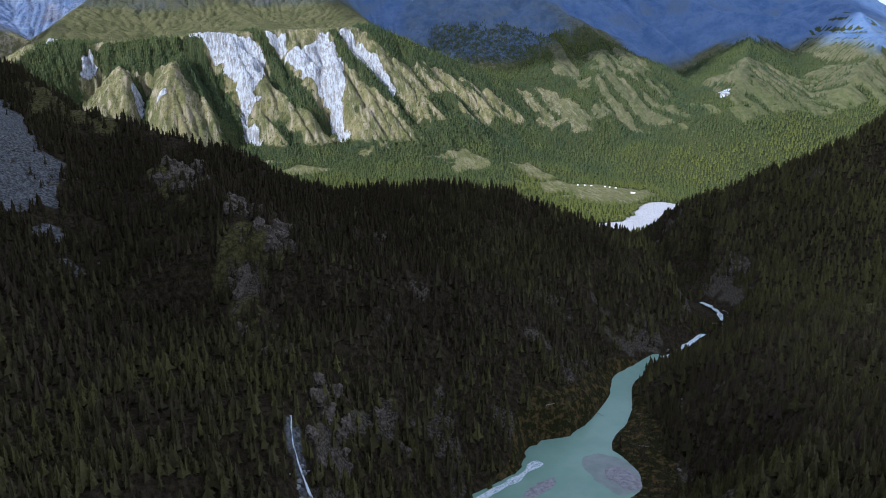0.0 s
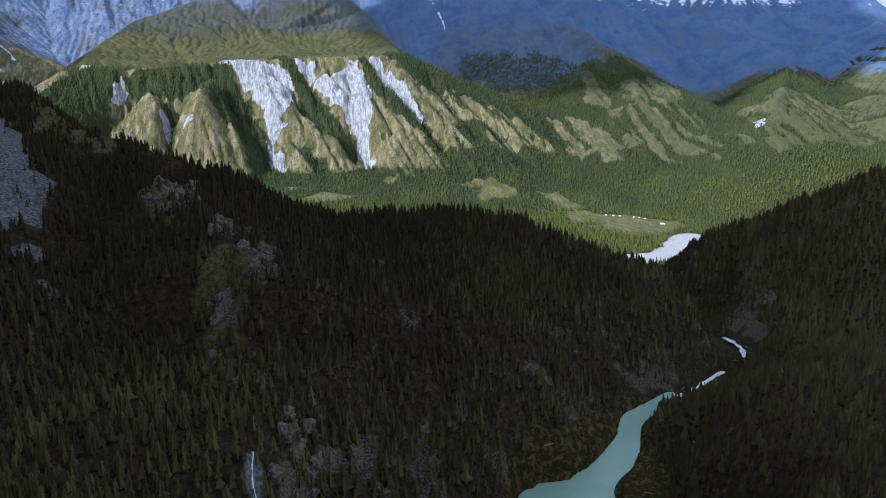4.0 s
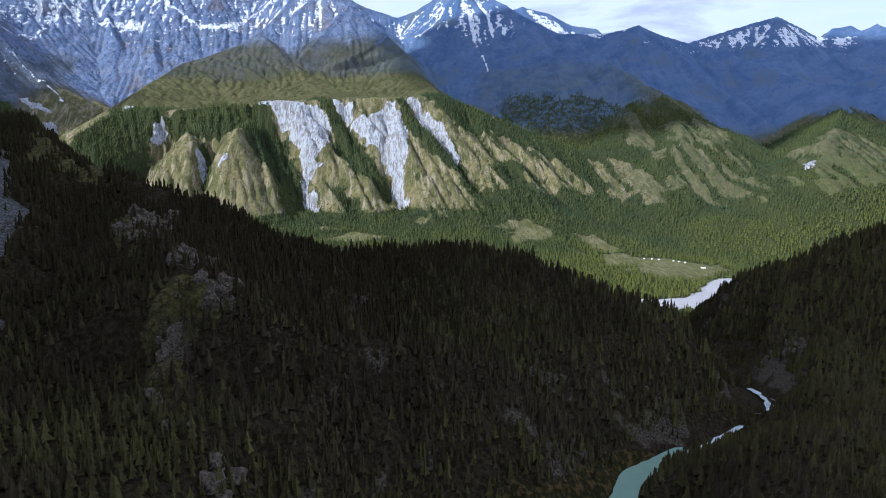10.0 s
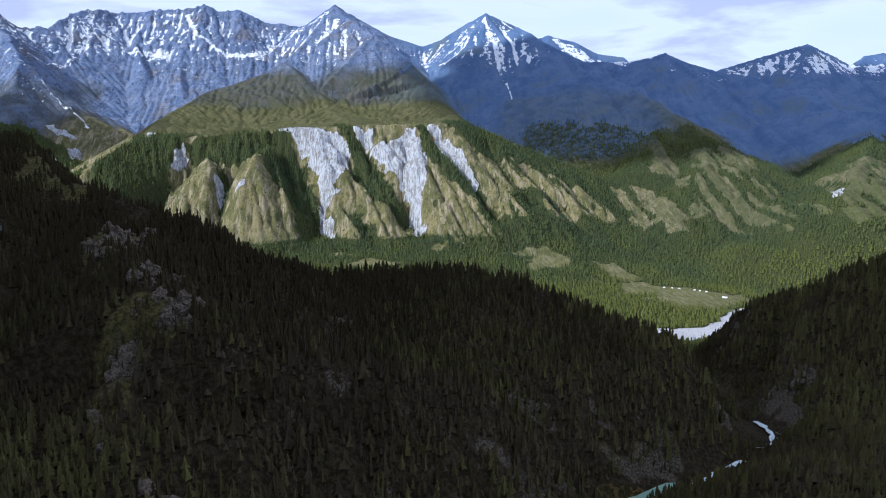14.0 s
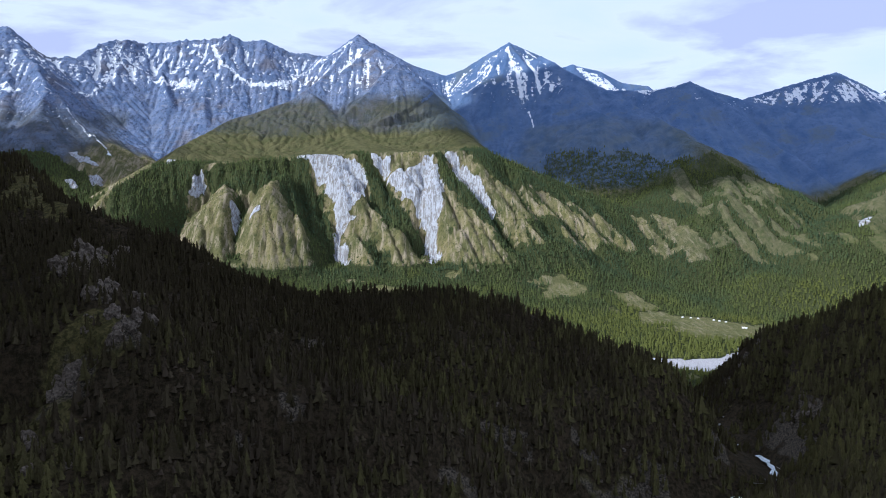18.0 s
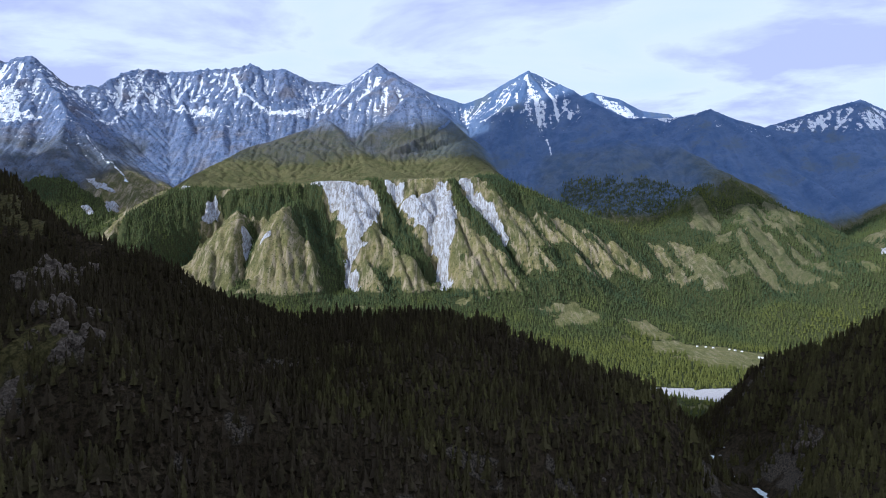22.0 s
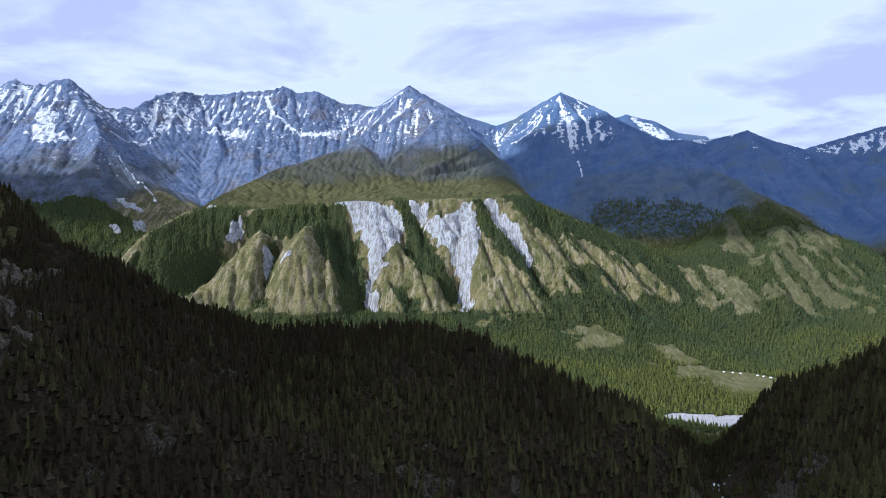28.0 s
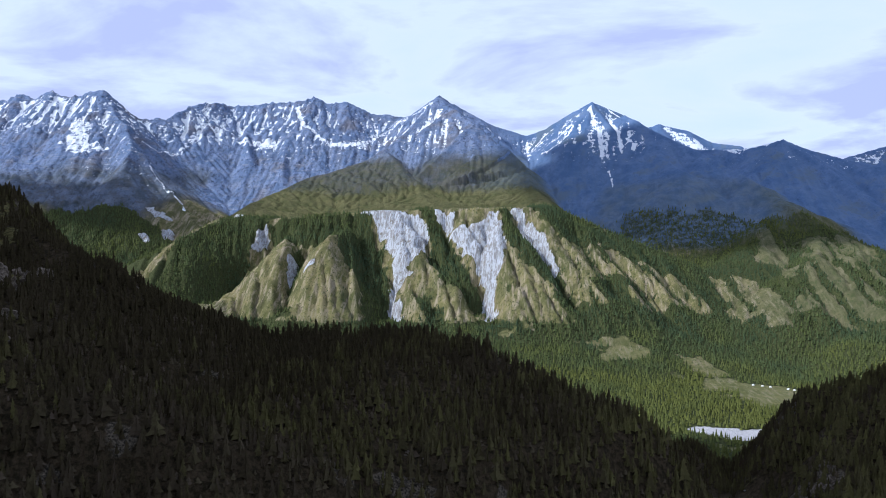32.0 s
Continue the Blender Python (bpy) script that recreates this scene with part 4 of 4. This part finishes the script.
def conifer(tiers, sides, slim, seed, star=False):
    """Corners and triangles of one conifer, 1 m tall: a bare stem foot and drooping tiers with ragged rims."""
    r = np.random.default_rng(seed)
    verts, tris = [], []

    def cone(z0, z1, rad, n, jag):
        base = len(verts)
        verts.append((r.normal(0, 0.008), r.normal(0, 0.008), z1))
        for k in range(n):
            a = 2 * math.pi * (k + r.uniform(-0.25, 0.25)) / n
            q = rad * (1 + r.uniform(-jag, jag)) * (0.5 if star and k % 2 else 1.0)
            verts.append((q * math.cos(a), q * math.sin(a), z0 + r.uniform(-0.03, 0.03)))
        for k in range(n):
            tris.append((base, base + 1 + k, base + 1 + (k + 1) % n))

    cone(0.0, 0.6, 0.022, 3, 0.0)
    for k in range(tiers):
        f = k / tiers
        cone(0.10 + 0.80 * f, min(0.10 + 0.80 * f + (0.36 if star else 0.52) * (1 - 0.5 * f), 1.0), slim * (1 - 0.80 * f) * r.uniform(0.78, 1.2), sides, 0.36)
    return np.array(verts), np.array(tris)


def plant(name, label, x, y, tall, kinds, tint, brown, mat=None):
    """All trees of one wood as one sheet of triangles."""
    z = ground_z(x, y) - 0.15
    turn, lean = rng.uniform(0, 2 * np.pi, len(x)), rng.normal(0, 0.025, (len(x), 2))
    which = rng.integers(0, len(kinds), len(x))
    vs, fs, ts, bs, base = [], [], [], [], 0
    for k, (v, f) in enumerate(kinds):
        i = np.nonzero(which == k)[0]
        if not len(i):
            continue
        c, s, h = np.cos(turn[i])[:, None], np.sin(turn[i])[:, None], tall[i][:, None]
        wide = rng.uniform(0.8, 1.25, len(i))[:, None]
        px = (v[:, 0] * c - v[:, 1] * s) * h * wide + x[i][:, None] + v[:, 2] * h * lean[i, :1]
        py = (v[:, 0] * s + v[:, 1] * c) * h * wide + y[i][:, None] + v[:, 2] * h * lean[i, 1:]
        pz = v[:, 2] * h + z[i][:, None]
        vs.append(np.stack([px, py, pz], -1).reshape(-1, 3))
        fs.append((f[None] + (np.arange(len(i)) * len(v))[:, None, None] + base).reshape(-1, 3))
        ts.append(np.clip(np.repeat(tint[i], len(v)) + rng.normal(0, 0.07, len(i) * len(v)), 0, 1))
        bs.append(np.repeat(brown[i], len(v)))
        base += len(i) * len(v)
    me = mesh_from(name, np.concatenate(vs), np.concatenate(fs), mat or shaded_needle_mat, smooth=False)
    for key, data in (("tint", ts), ("brown", bs)):
        a = me.attributes.new(key, "FLOAT", "POINT")
        a.data.foreach_set("value", np.concatenate(data).astype(np.float32))
    return tagged(new(name, me), label, "forest", kind="stuff")


def sample(field, x, y):
    i = np.clip(np.searchsorted(GX, x) - 1, 0, len(GX) - 2)
    j = np.clip(np.searchsorted(GY, y) - 1, 0, len(GY) - 2)
    i = np.where(x - GX[i] > GX[i + 1] - x, i + 1, i)
    j = np.where(y - GY[j] > GY[j + 1] - y, j + 1, j)
    return field[j, i]


def scatter(x0, x1, y0, y1, gap):
    x, y = np.meshgrid(np.arange(x0, x1, gap), np.arange(y0, y1, gap))
    return (x + rng.uniform(-0.48, 0.48, x.shape) * gap).ravel(), (y + rng.uniform(-0.48, 0.48, y.shape) * gap).ravel()


near_kinds = [conifer(6, 8, 0.24, 1, True), conifer(7, 8, 0.19, 2, True), conifer(5, 8, 0.27, 3, True), conifer(7, 8, 0.21, 4, True), conifer(6, 8, 0.16, 10, True)]
far_kinds = [conifer(3, 5, 0.19, 5), conifer(2, 6, 0.23, 6), conifer(3, 5, 0.16, 7)]
x, y = scatter(-560, 1180, 230, 1520, 6.3)
keep = (x > -150 - 0.28 * y) & (x < 190 + 0.82 * y)
x, y = x[keep], y[keep]
thin = 0.5 + 0.5 * fbm(x / 45, y / 45, 3, 101)
clump = fbm(x / 17, y / 17, 3, 103)
away = (sample(gy, x, y) < -0.4) & (y > 1190) & (x < 420)
keep = (sample(FOREST, x, y) > rng.uniform(0.1, 0.75, len(x)) * (0.55 + 0.75 * thin)) & (clump + 0.3 * rng.normal(0, 1, len(x)) > -0.34) & ~away
x, y, thin, clump = x[keep], y[keep], thin[keep], clump[keep]
patchy = fbm(x / 70, y / 70, 3, 105)
# tint and brown drop by place: shade of ridge and left slope as colour
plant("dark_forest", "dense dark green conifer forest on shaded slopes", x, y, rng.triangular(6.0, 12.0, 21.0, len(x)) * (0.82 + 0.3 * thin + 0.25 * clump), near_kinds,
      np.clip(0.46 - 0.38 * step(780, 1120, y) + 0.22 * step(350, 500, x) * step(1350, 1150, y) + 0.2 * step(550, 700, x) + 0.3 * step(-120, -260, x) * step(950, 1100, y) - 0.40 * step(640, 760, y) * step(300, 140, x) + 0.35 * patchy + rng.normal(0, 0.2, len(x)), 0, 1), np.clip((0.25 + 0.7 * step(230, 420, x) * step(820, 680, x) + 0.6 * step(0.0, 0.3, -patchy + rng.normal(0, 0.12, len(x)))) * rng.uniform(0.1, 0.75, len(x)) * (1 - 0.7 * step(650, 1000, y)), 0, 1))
x, y = scatter(-1700, 2250, 1520, 3900, 9.4)
keep = (sample(FOREST, x, y) > rng.uniform(0.15, 0.9, len(x))) & ~((x < 480) & (y < 2250)) & ~((x < -700) & (y < 2900))
x, y = x[keep], y[keep]
far = step(2300, 2700, y)
# tint raised by place, brightening the clouded eastern woods and the left ones
plant("valley_forest", "sunlit yellow-green conifer forest of the valley and far slopes", x, y, rng.uniform(9, 17, len(x)), far_kinds,
      np.clip(0.80 - 0.58 * far + 0.50 * step(640, 800, x) * step(3250, 3400, y) + 0.28 * step(-450, -620, x) + 0.6 * fbm(x / 120, y / 120, 3, 107) + rng.normal(0, 0.08, len(x)), 0, 1), np.zeros(len(x)), sunny_mat)
# lone trees on the open grass
x, y = scatter(-800, 1750, 2450, 3330, 13)
keep = (sample(FOREST, x, y) < 0.3) & (sample(SCAR, x, y) < 0.2) & (sample(GRAVEL, x, y) < 0.2) & (rng.uniform(0, 1, len(x)) < 0.22 + 0.6 * fbm(x / 90, y / 90, 3, 109))
x, y = x[keep], y[keep]
plant("scattered_trees", "scattered small conifers on open grassy slopes", x, y, rng.uniform(3.5, 9, len(x)), far_kinds, rng.uniform(0.0, 0.4, len(x)), np.zeros(len(x)), sunny_mat)
# low bushes of the lake banks
x, y = scatter(180, 440, 470, 860, 4.2)
keep = (sample(BANK, x, y) > 0.2) & (water_edge(x, y) > 4) & (fbm(x / 16, y / 16, 3, 113) > -0.08)
x, y = x[keep], y[keep]
plant("bank_bushes", "low rusty and dark green bushes along the lake bank", x, y, rng.uniform(1.0, 3.6, len(x)), [conifer(2, 7, 0.5, 8), conifer(2, 8, 0.62, 9)],
      rng.uniform(0.0, 0.45, len(x)), rng.uniform(0, 1, len(x)) ** 2)

# bare brown shrubs between the conifers above the gorge
x, y = scatter(60, 680, 560, 1060, 6.5)
keep = (sample(FOREST, x, y) > 0.3) & (fbm(x / 40, y / 40, 3, 117) + 0.35 * rng.normal(0, 1, len(x)) > 0.05) & (water_edge(x, y) > 8)
x, y = x[keep], y[keep]
plant("bare_shrubs", "leafless grey-brown shrubs between conifers above the gorge", x, y, rng.uniform(2.5, 6.0, len(x)), [conifer(2, 7, 0.42, 31), conifer(3, 6, 0.36, 32)],
      rng.uniform(0.2, 0.6, len(x)), rng.uniform(0.6, 1.0, len(x)))

# ---------------------------------------------------------------- things
def plain(name, low, high, scale, rough=0.9, bump=0.5, reach=0.3):
    m, t, b = material(name, rough)
    k = Nodes(t)
    t.links.new(k.mix(k.span(k.noise(scale, 6, 0.65), 0.32, 0.68), low, high), b.inputs["Base Color"])
    t.links.new(k.bump(k.noise(scale * 3, 5), bump, reach), b.inputs["Normal"])
    return m


rock_mat = plain("lichen_rock", (0.052, 0.040, 0.029), (0.180, 0.145, 0.108), 0.5, bump=0.9, reach=0.6)
pale_rock_mat = plain("pale_rock", (0.19, 0.18, 0.165), (0.40, 0.39, 0.37), 0.3, bump=0.9, reach=0.5)
felt_mat = plain("white_felt", (0.68, 0.67, 0.63), (0.82, 0.81, 0.78), 0.9, bump=0.2, reach=0.05)
door_mat = plain("brown_wood", (0.10, 0.055, 0.03), (0.20, 0.12, 0.07), 2.0)
bark_mat = plain("bark", (0.05, 0.038, 0.028), (0.11, 0.085, 0.065), 2.5)
dead_mat = plain("bleached_wood", (0.34, 0.32, 0.29), (0.52, 0.49, 0.45), 1.5)
bar_mat = plain("wet_gravel", (0.22, 0.20, 0.205), (0.38, 0.355, 0.36), 0.25)


def part(name, bm, mat, parent=None, label="", smooth=False):
    me = bpy.data.meshes.new(name)
    bm.normal_update()
    bm.to_mesh(me)
    bm.free()
    if smooth:
        me.polygons.foreach_set("use_smooth", [True] * len(me.polygons))
    me.materials.append(mat)
    ob = new(name, me)
    if parent:
        ob.parent = parent
    if label:
        tagged(ob, label)
    return ob


def lathe(bm, rings, sides, cx=0.0, cy=0.0):
    """Rings of (radius, height) joined into a closed turned body."""
    loops = []
    for r, z in rings:
        loops.append([bm.verts.new((cx + r * math.cos(2 * math.pi * k / sides), cy + r * math.sin(2 * math.pi * k / sides), z)) for k in range(sides)])
    for a, b in zip(loops[:-1], loops[1:]):
        for k in range(sides):
            bm.faces.new((a[k], a[(k + 1) % sides], b[(k + 1) % sides], b[k]))
    bm.faces.new(loops[-1])
    bm.faces.new(loops[0][::-1])


def box(bm, x0, x1, y0, y1, z0, z1):
    v = [bm.verts.new((x, y, z)) for z in (z0, z1) for x, y in ((x0, y0), (x1, y0), (x1, y1), (x0, y1))]
    for f in ((3, 2, 1, 0), (4, 5, 6, 7), (0, 1, 5, 4), (1, 2, 6, 5), (2, 3, 7, 6), (3, 0, 4, 7)):
        bm.faces.new([v[i] for i in f])


# felt tents in a row along the meadow's edge, and the long cabin at its end
def make_tent():
    tent = new("felt_tent")
    bm = bmesh.new()
    lathe(bm, [(3.3, 0.0), (3.35, 1.0), (3.25, 1.9)], 20)
    part("wall", bm, felt_mat, tent)
    bm = bmesh.new()
    lathe(bm, [(3.45, 1.85), (2.4, 2.75), (1.2, 3.4), (0.7, 3.6)], 20)
    part("roof", bm, felt_mat, tent)
    bm = bmesh.new()
    lathe(bm, [(0.75, 3.55), (0.7, 3.8), (0.3, 3.95)], 12)
    part("smoke_ring", bm, door_mat, tent, "dark wooden smoke ring")
    bm = bmesh.new()
    box(bm, -0.5, 0.5, -3.5, -3.25, 0.0, 1.7)
    part("door", bm, door_mat, tent, "brown wooden door")
    return tagged(tent, "small white round felt tent at the meadow edge", "tent", "tents along the meadow")


def put(x, y, turn=0.0, sink=0.0):
    return pose(x, y, float(ground_z(x, y)) - sink, 0, 0, turn)


tent = make_tent()
tent.matrix_basis = put(950, 2334, 30, 0.3)
for x, y, a in ((969, 2325, 10), (985, 2316, -20), (1019, 2294, 40), (1030, 2284, 5), (1043, 2272, 60)):
    copy_thing(tent, put(x, y, a, 0.3))


def make_cabin():
    cabin = new("white_cabin")
    bm = bmesh.new()
    box(bm, -6, 6, -2.6, 2.6, 0, 2.5)
    part("wall", bm, felt_mat, cabin)
    for s in (-1, 1):
        bm = bmesh.new()
        v = [bm.verts.new(p) for p in ((-6.5, s * 3.1, 2.2), (6.5, s * 3.1, 2.2), (6.5, 0, 4.3), (-6.5, 0, 4.3), (-6.5, s * 3.1, 2.35), (6.5, s * 3.1, 2.35), (6.5, 0, 4.45), (-6.5, 0, 4.45))]
        for f in ((0, 1, 2, 3), (7, 6, 5, 4), (0, 4, 5, 1), (1, 5, 6, 2), (2, 6, 7, 3), (3, 7, 4, 0)):
            bm.faces.new([v[i] for i in f])
        part("roof", bm, felt_mat, cabin)
    bm = bmesh.new()
    box(bm, -0.5, 0.5, -2.72, -2.58, 0, 2.0)
    part("door", bm, door_mat, cabin, "brown plank door")
    for x in (-3.6, 3.2):
        bm = bmesh.new()
        box(bm, x - 0.6, x + 0.6, -2.7, -2.58, 0.9, 1.8)
        part("window", bm, door_mat, cabin, "small dark window")
    return tagged(cabin, "long low white cabin at the end of the meadow", "cabin")


make_cabin().matrix_basis = put(1060, 2192, -35, 0.3)


# crags and boulders
def rock_mesh(seed, tall, rough=0.34):
    bm = bmesh.new()
    bmesh.ops.create_icosphere(bm, subdivisions=3, radius=1)
    for v in bm.verts:
        p = v.co * 1.25 + Vector((seed * 3.1, seed, 0))
        k = 1 + rough * noise.fractal(p, 0.8, 2.1, 4) + 0.22 * noise.cell(p * 2.2)
        v.co = Vector((v.co.x * k, v.co.y * k * 0.8, max(v.co.z * k * tall, -0.35)))
    return bm


crags = [part("rock_crag", rock_mesh(s, 1.1, 0.45), rock_mat) for s in (1, 2, 3)]
stones = [part("boulder", rock_mesh(s, 0.75), rock_mat) for s in (5, 6)]
pales = [part("pale_boulder", rock_mesh(s, 0.7), pale_rock_mat) for s in (8, 9)]
for group, label, cat, name in ((crags, "dark craggy rock outcrop rising between conifers on the spur", "rock", "crags on the spur"),
                                (stones, "grey lichen-covered boulder on a wooded slope", "boulder", "boulders on the slope"),
                                (pales, "pale grey boulder beside the mountain stream", "boulder", "boulders by the water")):
    for o in group:
        tagged(o, label, cat, name)
dice = random.Random(11)


def strew(kinds, spots, size, spread, first=True):
    """Copies of a rock round each spot (x, y, how many); the first copy of each kind is the kind itself."""
    made = []
    for x, y, many in spots:
        for _ in range(many):
            px, py, s = x + dice.gauss(0, spread), y + dice.gauss(0, spread), dice.uniform(*size)
            made.append((px, py, s))
    for k, (px, py, s) in enumerate(made):
        o = kinds[k % len(kinds)]
        m = pose(px, py, float(ground_z(px, py)) + 0.05 * s, dice.uniform(-8, 8), dice.uniform(-8, 8), dice.uniform(0, 360))
        c = o if k < len(kinds) else o.copy()
        if k >= len(kinds):
            scene.collection.objects.link(c)
        c.matrix_basis = m @ Matrix.Diagonal((s, s, s * dice.uniform(0.75, 1.3), 1))


strew(crags, [(-84, 942, 9), (-78, 985, 9), (-60, 1012, 6), (-14, 846, 7), (28, 790, 8), (-6, 768, 7), (-64, 960, 7), (-60, 915, 6), (-10, 862, 6), (-8, 828, 5), (22, 800, 7), (26, 774, 5), (-6, 752, 7), (-10, 690, 3), (15, 660, 3), (50, 590, 9), (44, 560, 7), (95, 622, 5), (660, 1030, 5)], (2.5, 7.5), 8)
strew(stones, [(-200, 960, 14), (-230, 1040, 12), (-155, 790, 22), (5, 790, 8), (20, 700, 8), (400, 840, 10), (440, 850, 8), (550, 905, 8), (320, 868, 5)], (0.8, 2.4), 16)
strew(pales, [(395, 700, 4), (350, 590, 4), (480, 850, 8), (590, 935, 8), (605, 960, 6), (628, 1200, 6), (22, 526, 9), (28, 512, 6), (205, 560, 4)], (0.7, 2.2), 6)


# low bars of gravel in the lake
def bar_of(name, label, outline, z, rise):
    bm = bmesh.new()
    cx, cy = sum(p[0] for p in outline) / len(outline), sum(p[1] for p in outline) / len(outline)
    rings = []
    for k, f in enumerate((1.0, 0.8, 0.5, 0.2)):
        rings.append([bm.verts.new((cx + (x - cx) * f, cy + (y - cy) * f, z + rise * (1 - f * f) - (1.2 if k == 0 else 0))) for x, y in outline])
    for a, b in zip(rings[:-1], rings[1:]):
        for k in range(len(outline)):
            bm.faces.new((a[k], a[(k + 1) % len(outline)], b[(k + 1) % len(outline)], b[k]))
    bm.faces.new(rings[-1])
    return tagged(part(name, bm, bar_mat, smooth=True), label, "gravel bar", "gravel bars")


def blob(cx, cy, rx, ry, turn, seed, n=18):
    out, c, s = [], math.cos(turn), math.sin(turn)
    for k in range(n):
        a = 2 * math.pi * k / n
        f = 1 + 0.28 * noise.noise(Vector((2 * math.cos(a), 2 * math.sin(a), seed)))
        u, v = rx * f * math.cos(a), ry * f * math.sin(a)
        out.append((cx + u * c - v * s, cy + u * s + v * c))
    return out


bar_of("gravel_bar", "grey-pink gravel bar in turquoise shallows", blob(296, 598, 15, 24, 0.2, 1.0), -388.5, 0.8)
shelf_mat = plain("drowned_silt", (0.20, 0.235, 0.205), (0.27, 0.29, 0.26), 0.12, rough=0.4, bump=0.1)
tagged(part("silt_shelf", (lambda bm: (bm.faces.new([bm.verts.new((x, y, -388.54)) for x, y in blob(292, 606, 22, 36, 0.2, 5.0, 40)]), bm)[1])(bmesh.new()), shelf_mat), "pale drowned silt shelf round a gravel bar", "silt", kind="structure")
bar_of("gravel_bar", "low silty bar beside the foaming inlet", blob(222, 600, 24, 8, 0.55, 2.0), -388.55, 0.5)
bar_of("gravel_bar", "thin gravel tongue off the rusty lake bank", blob(318, 656, 5, 14, -0.3, 3.0), -388.55, 0.5)

# thin fall over the cliff below the spur
ribbon("cliff_waterfall", "thin pale stream falling down a rocky cliff", [(x, y, float(ground_z(x, y)) + 0.8) for x, y in ((18, 562), (18, 552), (19, 541), (21, 534), (26, 521), (31, 511))], 2.4, foam_mat, "waterfall")


# single trees that stand clear on the spur, the banks and the crest
def make_tree(seed, tiers, slim, brown):
    tree = new("conifer")
    r = random.Random(seed)
    bm = bmesh.new()
    lathe(bm, [(0.03, -0.03), (0.022, 0.2), (0.012, 0.6), (0.004, 0.93)], 6)
    part("trunk", bm, bark_mat, tree, "slender grey-brown trunk")
    bm = bmesh.new()
    for k in range(tiers):
        f = k / tiers
        z0, reach = 0.12 + 0.8 * f, slim * (1 - 0.85 * f)
        n = 9
        tip = bm.verts.new((0, 0, min(1.0, z0 + 0.2 * (1 - 0.4 * f))))
        rim = []
        for j in range(2 * n):
            a = math.pi * (j + r.uniform(-0.3, 0.3)) / n
            q = reach * (1.0 if j % 2 else 0.55) * r.uniform(0.75, 1.2)
            rim.append(bm.verts.new((q * math.cos(a), q * math.sin(a), z0 - (0.035 if j % 2 else -0.02) + r.uniform(-0.02, 0.02))))
        for j in range(2 * n):
            bm.faces.new((tip, rim[j], rim[(j + 1) % (2 * n)]))
    crown = part("crown", bm, shaded_needle_mat, tree)
    for key, value in (("tint", r.uniform(0.05, 0.3)), ("brown", brown)):
        a = crown.data.attributes.new(key, "FLOAT", "POINT")
        a.data.foreach_set("value", [value] * len(crown.data.vertices))
    return tagged(tree, "dark green larch standing clear on a rocky slope" if not brown else "brownish bare larch on the shaded slope", "tree", "single conifers")


singles = [make_tree(21, 8, 0.17, 0.0), make_tree(22, 9, 0.15, 0.0), make_tree(23, 7, 0.2, 0.0), make_tree(24, 8, 0.14, 0.75)]
spots = []
for x, y, many, spread in ((-10, 830, 22, 22), (10, 760, 22, 20), (0, 680, 22, 24), (-70, 950, 18, 22), (350, 690, 14, 16), (310, 760, 14, 18), (240, 1180, 40, 60), (340, 1120, 30, 35), (650, 830, 24, 40),
                           (-190, 960, 14, 28), (60, 600, 14, 20), (430, 860, 12, 14)):
    spots += [(dice.gauss(x, spread), dice.gauss(y, spread)) for _ in range(many)]
used = set()
for k, (x, y) in enumerate(spots):
    if float(water_edge(np.array([x]), np.array([y]))[0]) < 6:
        continue
    kind, h = k % 4, dice.uniform(6.5, 12)
    m = pose(x, y, float(ground_z(x, y)) - 0.1, dice.gauss(0, 1.5), dice.gauss(0, 1.5), dice.uniform(0, 360)) @ Matrix.Diagonal((h, h, h, 1))
    if kind not in used:
        used.add(kind)
        singles[kind].matrix_basis = m
    else:
        made = copy_thing(singles[kind], m)
        made.matrix_basis = m


# bleached fallen logs along the shore and stream
def make_log():
    log = new("fallen_log")
    bm = bmesh.new()
    lathe(bm, [(0.28, 0), (0.24, 3), (0.17, 6.5), (0.08, 9)], 8)
    part("stem", bm, dead_mat, log)
    for z, a in ((5.2, 0.4), (6.6, 2.5), (7.6, 4.4)):
        bm = bmesh.new()
        lathe(bm, [(0.06, 0), (0.03, 0.9)], 5)
        b = part("branch_stub", bm, dead_mat, log)
        b.matrix_basis = pose(0.12 * math.cos(a), 0.12 * math.sin(a), z, 60 * math.sin(a), 60 * math.cos(a), 0)
    return tagged(log, "bleached fallen tree trunk lying by the water", "log", "fallen logs")


log = make_log()
places = [(322, 716, 20), (258, 690, 95), (205, 634, 150), (462, 846, 40), (560, 915, 70), (600, 955, 10), (330, 640, 60), (180, 612, 200)]
for k, (x, y, a) in enumerate(places):
    z = max(float(ground_z(x, y)), -388.7)
    m = pose(x, y, z + 0.3, 86, 0, a)
    if k:
        copy_thing(log, m)
    else:
        log.matrix_basis = m
